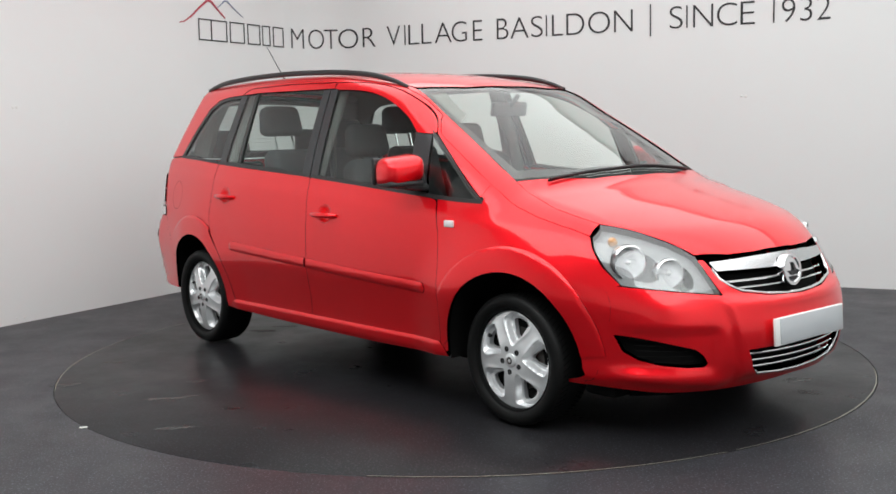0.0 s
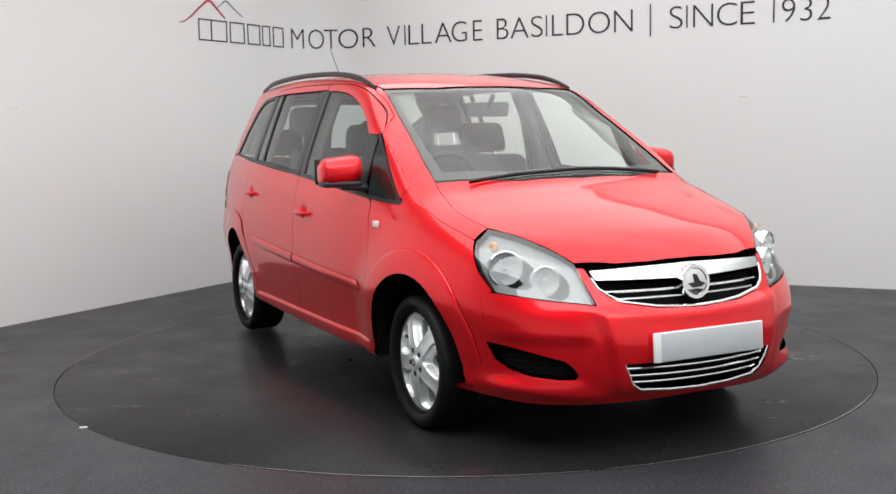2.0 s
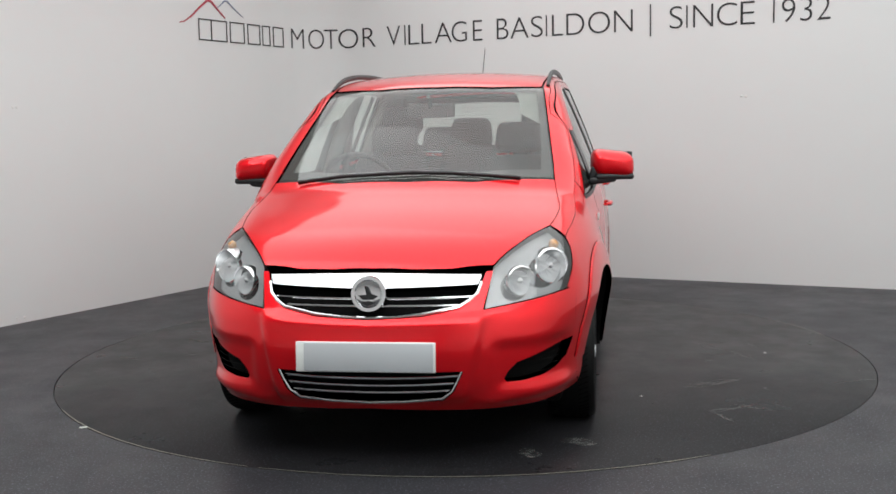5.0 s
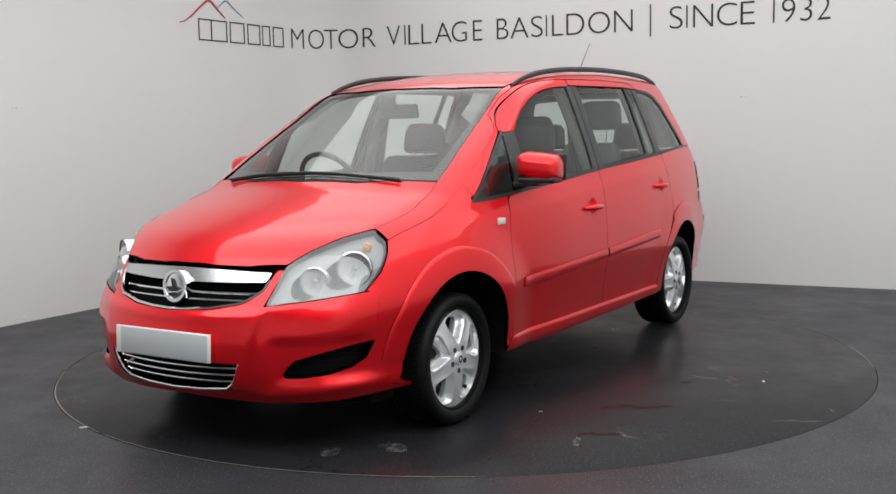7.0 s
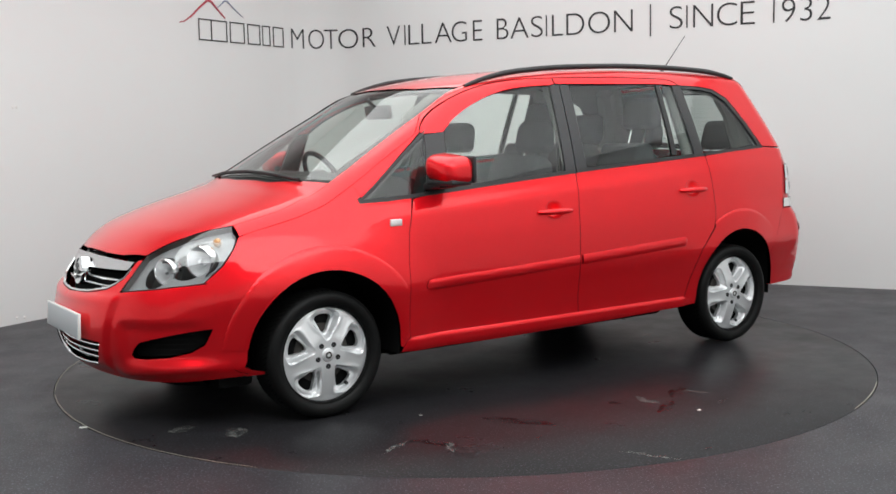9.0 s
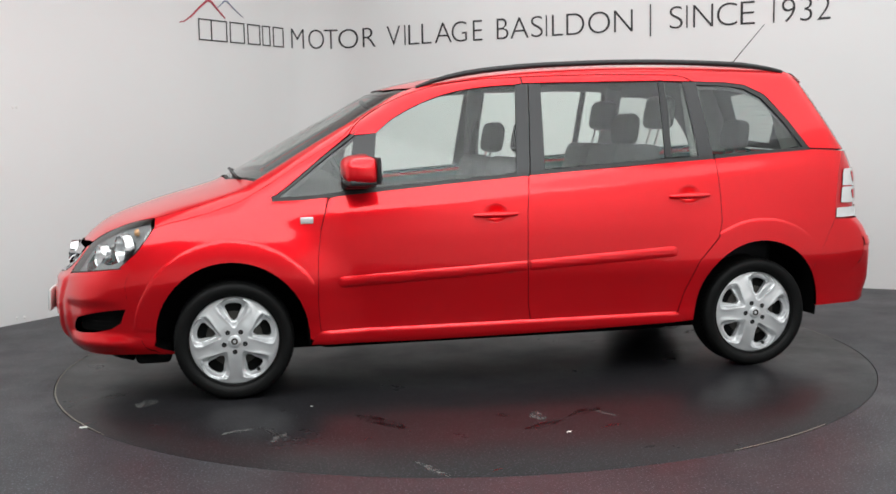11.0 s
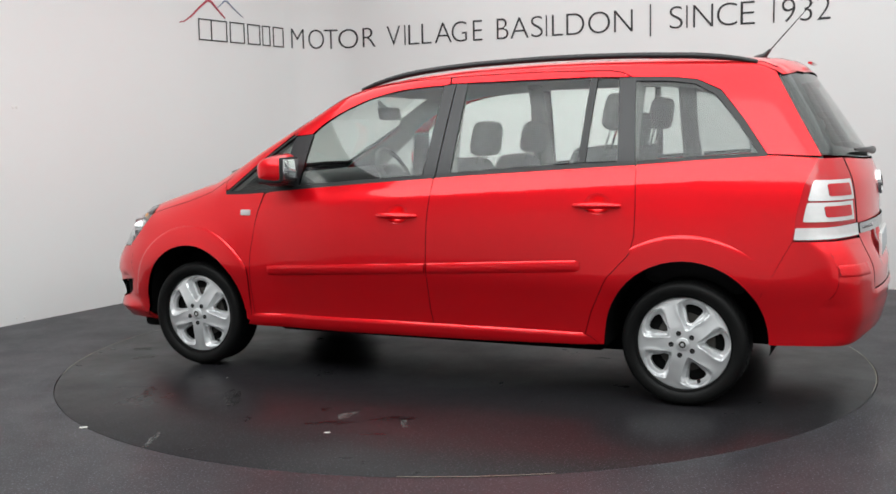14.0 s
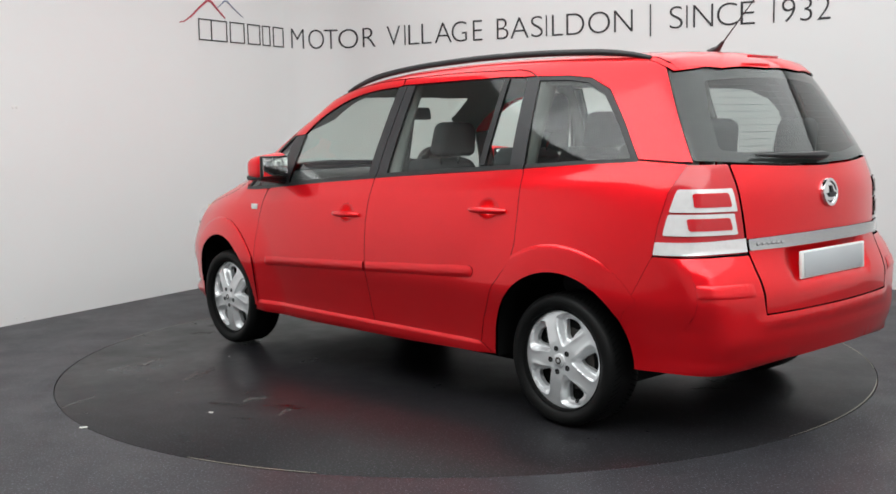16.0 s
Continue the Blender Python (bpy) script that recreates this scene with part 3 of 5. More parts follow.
        # black pillars, seals
        panel("mirror_pillar", sheet("side", [(.80, .985), (.765, 1.11), (.735, 1.255), (.66, 1.262), (.625, 1.268), (.665, 1.0)], .03, r=.004, gap=0, off=-.003, **kw), PILLAR, door)
        panel("door_pillar", sheet("side", [(-.055, 1.052), (-.102, 1.496), (-.168, 1.502), (-.124, 1.047)], .03, r=.004, gap=.001, off=-.002, **kw), PILLAR, door, "black door pillar film")
        panel("door_pillar", sheet("side", [(-.128, 1.047), (-.172, 1.502), (-.235, 1.500), (-.205, 1.066)], .03, r=.004, gap=.001, off=-.002, **kw), PILLAR, rdoor, "black door pillar film")
        panel("rear_pillar", sheet("side", [(-1.035, 1.10), (-1.005, 1.502), (-1.083, 1.502), (-1.118, 1.11)], .03, r=.004, gap=.001, off=-.003, **kw), PILLAR, car, "black rear pillar film")
        panel("window_divider", sheet("side", [(-.848, 1.112), (-.87, 1.502), (-.903, 1.502), (-.884, 1.114)], .03, r=.003, gap=0, off=-.001, **kw), BLACK, rdoor)

        def seal(name, line, w, parent, off=.001):
            up = [(x, z + w / 2) for x, z in line]
            dn = [(x, z - w / 2) for x, z in line]
            panel(name, sheet("side", up + dn[::-1], .03, r=.002, gap=0, off=off, depth=.01, **kw), BLACK, parent)
        seal("window_seal", [(.80, .980), (.3, 1.020), (-.12, 1.050)], .020, door)
        seal("window_seal", [(-.13, 1.051), (-.6, 1.083), (-1.115, 1.108)], .020, rdoor)
        seal("window_seal", [(-1.125, 1.110), (-1.4, 1.126), (-1.69, 1.140)], .016, car)
        seal("window_seal", [(1.145, .958), (1.0, .962), (.80, .978)], .018, car)
        panel("glass_seal", sheet("side", [(1.15, .958), (1.065, 1.018), (.89, 1.158), (.72, 1.28), (.735, 1.255), (.89, 1.142), (1.06, 1.008), (1.12, .965)], .03, r=.003, gap=0, off=0, **kw), BLACK, car)
        panel("glass_seal", sheet("side", [(-1.69, 1.138), (-1.585, 1.295), (-1.472, 1.428), (-1.365, 1.48), (-1.25, 1.494), (-1.083, 1.50), (-1.083, 1.484), (-1.25, 1.478), (-1.355, 1.462), (-1.45, 1.412), (-1.558, 1.285), (-1.655, 1.142)], .03, r=.003, gap=0, off=-.001, **kw), BLACK, car)
        # rubbing strips
        panel("side_moulding", sheet("side", [(.85, .553), (.835, .580), (.815, .584), (-.085, .624), (-.085, .574), (.815, .531), (.835, .534)], .012, r=.006, gap=0, off=.002, depth=.006, lift=lambda a: .006 * sstep(.029, .014, np.abs(a[:, 1] - (.5575 + .0458 * (.815 - a[:, 0])))) * sstep(.850, .825, a[:, 0]), **kw), RED, door)
        panel("side_moulding", sheet("side", [(-.106, .625), (-.855, .664), (-.878, .655), (-.884, .636), (-.878, .617), (-.855, .609), (-.106, .575)], .012, r=.006, gap=0, off=.002, depth=.006, lift=lambda a: .006 * sstep(.029, .014, np.abs(a[:, 1] - (.600 + .0487 * (-.106 - a[:, 0])))) * sstep(-.884, -.858, a[:, 0]), **kw), RED, rdoor)
        # handles with their recesses
        for dr, hx, hz in ((door, .065, .862), (rdoor, -.955, .922)):
            bowl = sheet("side", dish_outline(hx, hz), .009, r=0, gap=0, depth=0, lift=lambda a, hx=hx, hz=hz: -.013 * sstep(1.0, .25, np.hypot((a[:, 0] - hx) / .060, (a[:, 1] - hz) / .047)), **kw)
            panel("handle_recess", bowl, RED, dr)
            pts = []
            for k in range(11):
                t = k / 10
                x = hx + .11 - .22 * t
                yy = float(skin(1, np.array([x]), np.array([hz]), 0, 1.1)[0])
                pts.append((x, sg * (yy + .006 + .022 * math.sin(math.pi * t) ** .6), hz - .006))
            part("door_handle", tube(pts, [.008 + .008 * math.sin(math.pi * k / 10) ** .7 for k in range(11)], 10, .95), RED, dr)
        if sg < 0:
            fx, fz = -1.635, .90
            flap = [(fx + .078 * math.cos(2 * math.pi * k / 24), fz + .088 * math.sin(2 * math.pi * k / 24)) for k in range(24)]
            ring = [(fx + .0745 * math.cos(2 * math.pi * k / 24), fz + .0845 * math.sin(2 * math.pi * k / 24)) for k in range(24)]
            panel("fuel_flap", sheet("side", flap, .02, holes=[ring], r=0, gap=0, off=.0006, depth=.0, rim=False, **kw), LENS_RED, car, "round red fuel flap")
        # small wing badge
        y = float(skin(1, np.array([.985]), np.array([.857]), 0, 1.1)[0])
        part("side_indicator", box(.062, .012, .032, (.985, sg * (y + .003), .857), .004), LENS_WHITE, car, "small pale side repeater lamp")
        # mirror
        mir = box(.16, .215, .145, bevel=.05, seg=4)
        for v in mir.verts:
            k = (v.co.x + .08) / .16
            v.co.z *= 1 - .22 * max(0, k) ** 1.5
            v.co.y *= 1 - .10 * k
            v.co.z += .012 * (v.co.y / .1)*-1 * sg
        mir.transform(pose(.735, sg * .906, 1.092, 0, 0, sg * 8))
        mo = part("door_mirror", mir, RED, car, "red door mirror housing")
        arm = box(.12, .13, .035, bevel=.012)
        arm.transform(pose(.745, sg * .855, 1.018, sg * 6, 0, sg * 6))
        part("mirror_arm", arm, BLACK, mo)
        sh_ = box(.135, .185, .03, bevel=.012)
        sh_.transform(pose(.735, sg * .910, 1.033, 0, 0, sg * 8))
        part("mirror_shell", sh_, BLACK, mo)
        bz = box(.022, .192, .124, bevel=.009, seg=3)
        bz.transform(pose(.662, sg * .908, 1.090, 0, 0, sg * 8))
        part("mirror_bezel", bz, BLACK, mo, "black mirror surround")
        gm = box(.006, .176, .100, bevel=.002)
        gm.transform(pose(.650, sg * .9065, 1.091, 0, 0, sg * 8))
        part("mirror_glass", gm, MIRROR, mo)
        foot = box(.10, .03, .075, bevel=.010)
        foot.transform(pose(.745, sg * .812, 1.045, sg * -14, 0, sg * 4))
        part("mirror_foot", foot, PILLAR, mo)
        # roof rail
        pts = []
        for k in range(25):
            x = .40 - 2.02 * k / 24
            yy = .575 - .025 * sstep(-1.2, -1.65, x)
            zz = float(skin(2, np.array([x]), np.array([yy]), .6, 1.9)[0])
            e = min(1, min(k, 24 - k) / 4)
            pts.append((x, sg * yy, zz + .002 + .024 * (e * (2 - e))))
        part("roof_rail", tube(pts, [.008 + .004 * min(1, min(k, 24 - k) / 3) for k in range(25)], 10, 1.25), BLACK, car, "black roof rail")
        # dark inner walls and wheel housings
        inner = [(1.75, .4)] + [(1.72, .80), (1.2, .93), (.8, .965), (-.1, 1.035), (-1.1, 1.09), (-1.75, 1.12), (-1.75, .4)] + arc(RW, AXLE, ARCH + .05, 165, 2) + [(-.9, .27), (.9, .27)] + arc(FW, AXLE, ARCH + .05, 178, 15)
        panel("inner_panel", sheet("side", inner, .07, r=0, gap=0, off=-.045, rim=False, **kw), PLASTIC, car, "dark interior side trim")
        for wx in (FW, RW):
            bm = bmesh.new()
            vs = []
            for a in range(-8, 191, 6):
                c, s = math.cos(radians(a)), math.sin(radians(a))
                ax, az = wx + (ARCH + .006) * c, AXLE + (ARCH + .006) * s
                edge = float(skin(1, np.array([ax]), np.array([max(az, .30)]), 0, 1.1)[0]) - .016
                vs.append([bm.verts.new((ax, sg * yy, az)) for yy in (.50, edge)])
            for p0, p1 in zip(vs, vs[1:]):
                bm.faces.new((p0[0], p0[1], p1[1], p1[0]))
            bm.faces.new([v[0] for v in vs])
            part("wheel_housing", bm, UNDER, car, "black wheel arch liner")


def build_top(car):
    hood = [(1.395, 0), (1.365, .3), (1.225, .648), (1.48, .682), (1.60, .670), (1.70, .651), (1.77, .615), (1.90, .535), (2.02, .452), (2.075, .30), (2.10, .15), (2.105, 0)]
    panel("bonnet", sheet("top", hood, .03, r=.005, mirror=True, depth=.02), RED, car, "red bonnet")
    ws = [(1.375, 0), (1.345, .3), (1.205, .640), (1.0, .618), (.75, .588), (.432, .548), (.535, .3), (.565, 0)]
    panel("windscreen", sheet("top", ws, .05, r=.01, gap=0, off=-.005, depth=.005, mirror=True), SCREEN, car, "large raked windscreen")
    outer = [(1.385, 0), (1.355, .3), (1.212, .645), (1.0, .622), (.75, .592), (.43, .552), (.54, .3), (.57, 0)]
    hole = [(1.30, 0), (1.275, .3), (1.165, .585), (1.0, .578), (.75, .556), (.475, .525), (.558, .3), (.585, 0)]
    full = hole + [(x, -y) for x, y in reversed(hole) if y]
    panel("windscreen_border", sheet("top", outer, .03, holes=[full], r=.008, gap=0, off=-.009, depth=.004, mirror=True), BLACK, car, "black screen border band")
    roof = [(.555, 0), (.53, .3), (.425, .545), (0, .552), (-.6, .554), (-1.2, .552), (-1.55, .544), (-1.70, .530), (-1.735, .3), (-1.745, 0)]
    panel("roof", sheet("top", roof, .06, r=.01, mirror=True), RED, car, "red roof panel")
    panel("headlining", sheet("top", [(.50, 0), (.46, .3), (.36, .50), (-1.6, .50), (-1.65, 0)], .1, r=0, gap=0, off=-.045, rim=False, mirror=True), LINING, car)
    cowl = [(1.44, 0), (1.41, .3), (1.25, .62), (1.18, .60), (1.30, .3), (1.33, 0)]
    panel("cowl", sheet("top", cowl, .04, r=.01, gap=0, off=-.022, depth=.02, mirror=True), BLACK, car, "black plastic cowl below the screen")
    for pts in ([(1.305, -.52), (1.335, -.3), (1.35, -.1), (1.345, .05)], [(1.345, .0), (1.34, .2), (1.315, .42), (1.30, .50)]):
        P = []
        for x, y in pts:
            z = float(skin(2, np.array([x]), np.array([y]), .6, 1.9)[0])
            P.append((x, y, z + .018))
        P = [tuple(Vector(P[0]).lerp(Vector(P[1]), k / 4)) for k in range(4)] + [tuple(Vector(P[1]).lerp(Vector(P[2]), k / 4)) for k in range(4)] + [tuple(Vector(P[2]).lerp(Vector(P[3]), k / 4)) for k in range(5)]
        w = part("wiper", tube(P, .006, 8), BLACK, car, "black windscreen wiper")
        part("wiper_blade", tube([(x - .012, y, z - .008) for x, y, z in P], .0045, 6), RUBBER, w)
    # aerial
    base = part("aerial", tube([(-1.53, 0, 1.592), (-1.575, 0, 1.612), (-1.60, 0, 1.64)], [.022, .014, .007], 10), BLACK, car, "raked black roof aerial")
    part("mast", tube([(-1.598, 0, 1.636), (-1.80, 0, 1.86)], [.0035, .002], 6), BLACK, base)


HOOD_SIDE = [(1.702, .653), (1.77, .617), (1.90, .537), (2.022, .454)]
WING_SIDE = [(1.87, .650), (1.79, .722), (1.733, .79), (1.708, .833)]


def along(pts, n):
    a = np.array(pts)
    d = np.concatenate([[0], np.cumsum(np.linalg.norm(np.diff(a, axis=0), axis=1))])
    t = np.linspace(0, d[-1], n)
    return np.stack([np.interp(t, d, a[:, 0]), np.interp(t, d, a[:, 1])], 1)


def lamp_outline():
    h, w = along(HOOD_SIDE, 14), along(WING_SIDE, 10)
    top = [(float(y), float(skin(2, np.array([x]), np.array([y]), .6, 1.9)[0]) - .001) for x, y in h]
    side = [(float(skin(1, np.array([x]), np.array([z]), 0, 1.1)[0]) - .002, float(z)) for x, z in w]
    return side + top + [(.430, .608), (.60, .630)]


GRILLE = [(0, .578), (.2, .588), (.33, .612), (.392, .655), (.42, .735), (.2, .75), (0, .757)]
HEADLAMP = lamp_outline()
LOWER = [(0, .258), (.275, .275), (.318, .315), (.352, .388), (0, .392)]
FOG = [(.748, .456), (.728, .385), (.70, .352), (.65, .332), (.57, .322), (.512, .322), (.503, .338), (.520, .368), (.552, .398)]


def front_x(y, z, off=0.0):
    return float(skin(0, np.array([y]), np.array([z]), 0, 2.6)[0]) + off


def strip(points, r, flat=1.0, n=8):
    return tube([(front_x(y, z) + o, y, z) for y, z, o in points], r, n, flat)


def build_front(car):
    SPLIT = .758
    half = [(0, .575), (.2, .585), (.333, .609), (.398, .655), (.428, .737), (.452, .737), (.422, .602), (.60, .625), (.735, .647), (SPLIT, .652), (SPLIT, .236), (.64, .222), (.4, .220), (0, .235)]
    hole_low = LOWER + [(-y, z) for y, z in LOWER[::-1] if y]
    fogs = [FOG, [(-y, z) for y, z in FOG]]

    def shape(a):
        y, z = np.abs(a[:, 0]), a[:, 1]
        yc = .385 + .22 * (z - .40)
        pod = .014 * sstep(yc + .018, yc - .006, y) * sstep(.24, .30, z) * sstep(.60, .55, z)
        ridge = .006 * np.exp(-((z - (.556 + .03 * (y / .45) ** 2)) / .016) ** 2) * sstep(.60, .40, y)
        wedge = -.014 * sstep(.44, .50, y) * sstep(.50, .45, z) * sstep(.29, .33, z)
        lip = .014 * np.exp(-((z - (.262 + .10 * np.maximum(y - .45, 0))) / .026) ** 2) * sstep(.36, .46, y)
        return (pod + ridge + wedge + lip) * sstep(.757, .70, y)
    main = sheet("front", half, .016, holes=[hole_low] + fogs, r=.006, mirror=True, gap=.0, depth=.03, lift=shape)
    zs = np.linspace(.652, .236, 12)
    curve = [(front_x(SPLIT, z), float(z)) for z in zs]
    side = curve + [(1.732, .250)] + arc(FW, AXLE, ARCH, -1, 40)
    sides = [sheet("side", side, .025, r=0, gap=0, depth=.02, sg=s) for s in (1, -1)]
    sides += [sheet("front", [(.752, .23), (.752, .645), (.772, .645), (.772, .23)], .02, r=0, gap=0, off=-.003, rim=False, sg=s) for s in (1, -1)]
    panel("front_bumper", [main] + sides, RED, car, "red front bumper")
    lip = [(0, .24), (.4, .222), (.66, .215), (.66, .155), (.5, .145), (0, .16)]
    panel("bumper_lip", sheet("front", lip, .03, r=.01, gap=0, off=-.045, depth=.05, mirror=True), UNDER, car, "black lower lip")
    # upper grille
    gr = panel("grille", sheet("front", [(y, z) for y, z in GRILLE], .03, r=.01, gap=-.004, off=-.055, rim=False, mirror=True), UNDER, car, "black grille with chrome bars")
    bar = [(0, .684), (.2, .688), (.400, .692), (.412, .726), (.2, .734), (0, .738)]
    panel("chrome_bar", sheet("front", bar, .025, r=.006, gap=0, off=.004, depth=.03, mirror=True), SATIN, gr, "broad brushed chrome bar")
    part("chrome_frame", strip([(.412, .70, -.004), (.40, .662, -.004), (.37, .636, -.002), (.333, .616, 0), (.2, .594, 0), (.1, .586, 0), (0, .583, 0), (-.1, .586, 0), (-.2, .594, 0), (-.333, .616, 0), (-.37, .636, -.002), (-.40, .662, -.004), (-.412, .70, -.004)], .007), CHROME, gr)
    for z, w in ((.648, .385), (.620, .33)):
        part("slat", strip([(w * k / 6, z, -.024) for k in range(-6, 7)], .0055), CHROME, gr)
    badge = lathe([(.001, .016), (.030, .018), (.050, .012), (.053, .016), (.066, .016), (.068, .006), (.068, -.02)], 40)
    badge.transform(pose(front_x(0, .668) + .006, 0, .668, 0, 0, -90) @ pose(0, 0, 0, 8, 0, 0))
    bd = part("badge", badge, CHROME, gr, "round chrome badge")
    for a in (0, 1):
        c = prism([(-.038, -.006), (-.012, .004), (.0, .030), (.014, .034), (.006, .0), (.038, -.002), (.02, -.02), (-.02, -.018)] if a == 0 else [(-.03, -.03), (0, -.024), (.03, -.03), (.0, -.042)], .004)
        c.transform(pose(front_x(0, .668) + .026, 0, .668, 0, 0, -90) @ pose(0, 0, 0, 8, 0, 0))
        part("badge_relief", c, BLACK, bd)
    # lower grille
    lg = panel("lower_grille", sheet("front", LOWER, .03, r=.01, gap=-.006, off=-.055, rim=False, mirror=True), UNDER, car, "black lower grille with chrome lines")
    for k, z in enumerate((.364, .336, .308)):
        w = .335 - .018 * k
        part("slat", strip([(w * j / 6, z - .004 * (1 - (j / 6) ** 2), -.012) for j in range(-6, 7)], .0048), CHROME, lg)
    part("chrome_frame", strip([(.350, .385, .004), (.333, .345, .004), (.310, .303, .004), (.272, .278, .004), (.14, .268, .004), (0, .264, .004), (-.14, .268, .004), (-.272, .278, .004), (-.310, .303, .004), (-.333, .345, .004), (-.350, .385, .004)], .006), CHROME, lg)
    for s in (1, -1):
        fg = panel("fog_recess", sheet("front", FOG, .03, r=.012, gap=-.006, off=-.05, rim=False, sg=s), UNDER, car, "black mesh recess in the bumper")
        for k in range(5):
            z = .435 - .022 * k
            part("mesh_bar", tube([(front_x(y, z) - .04, s * y, z) for y in (.555 - .006 * k, .60, .65, .70 - .004 * k)], .0015, 5), UNDER, fg)
    # number plate
    pl_ = box(.012, .525, .112, (0, 0, 0), .003)
    pl_.transform(pose(2.269, 0, .448, 0, -3, 0))
    p = part("number_plate", pl_, PLATE_WHITE, car, "blank grey front number plate with a white edge")
    cv = box(.004, .485, .104, (0, 0, 0), .001)
    cv.transform(pose(2.2765, .012, .448, 0, -3, 0))
    part("plate_cover", cv, PLATE_GREY, p)
    # headlamps
    for s in (1, -1):
        cups = [(.655, .735, .064), (.545, .690, .054)]
        ring = [[(y + r * 1.02 * math.cos(2 * math.pi * k / 28), z + r * 1.02 * math.sin(2 * math.pi * k / 28)) for k in range(28)] for y, z, r in cups]
        hl = panel("headlamp", sheet("front", HEADLAMP, .02, holes=ring, r=.0, gap=.0, off=-.030, rim=False, sg=s), LAMP_GREY, car, "clear headlamp with two round reflectors")
        wall = sheet("front", HEADLAMP, .02, r=.003, gap=.0003, off=-.002, depth=.034, sg=s)
        rimf = [f for f in wall[1] if len(f) == 4]
        panel("lamp_wall", (wall[0], rimf, wall[2]), LAMP_GREY, hl)
        panel("lamp_lens", sheet("front", HEADLAMP, .02, r=.003, gap=.0003, off=-.001, depth=.004, sg=s), CLEAR, hl)
        for y, z, rr in cups:
            x = front_x(y, z) - .062
            cup = lathe([(.004, -.055), (rr * .5, -.046), (rr * .82, -.02), (rr * .97, .012), (rr, .02), (rr * 1.05, .016), (rr * 1.07, -.02)], 32)
            for v in cup.verts:
                q = math.hypot(v.co.x, v.co.z)
                if .3 * rr < q < .99 * rr:
                    v.co.y += .0035 * math.cos(16 * math.atan2(v.co.z, v.co.x))
            cup.transform(pose(x, s * y, z, 0, 0, -90 + s * 27))
            c = part("reflector", cup, BOWL, hl)
            bez = lathe([(rr * 1.00, .020), (rr * 1.03, .026), (rr * 1.10, .022), (rr * 1.13, .008), (rr * 1.13, -.02)], 36)
            bez.transform(pose(x, s * y, z, 0, 0, -90 + s * 27))
            part("bezel", bez, CHROME, c)
            bulb = lathe([(.001, .012), (.012, .010), (.015, -.01), (.015, -.05)], 16)
            bulb.transform(pose(x, s * y, z, 0, 0, -90 + s * 27))
            part("bulb_cap", bulb, CHROME, c)
        am = lathe([(.001, .02), (.016, .014), (.020, 0)], 20)
        am.transform(pose(front_x(.668, .812) - .035, s * .668, .812, 0, 0, -90 + s * 25))
        part("indicator_lamp", am, AMBER, hl)


def edge_y(x, z):
    return float(skin(1, np.array([x]), np.array([z]), 0, 1.1)[0])


GATE_X = [(1.12, -1.918), (1.13, -1.913), (1.31, -1.81), (1.50, -1.705)]
LAMP_X = [(.765, -1.808), (.88, -1.822), (1.01, -1.85), (1.122, -1.90)]


def rear_edge(table, z0, z1, n, inset):
    zs, xs = zip(*table)
    return [(edge_y(float(np.interp(z, zs, xs)), float(z)) - inset, float(z)) for z in np.linspace(z0, z1, n)]


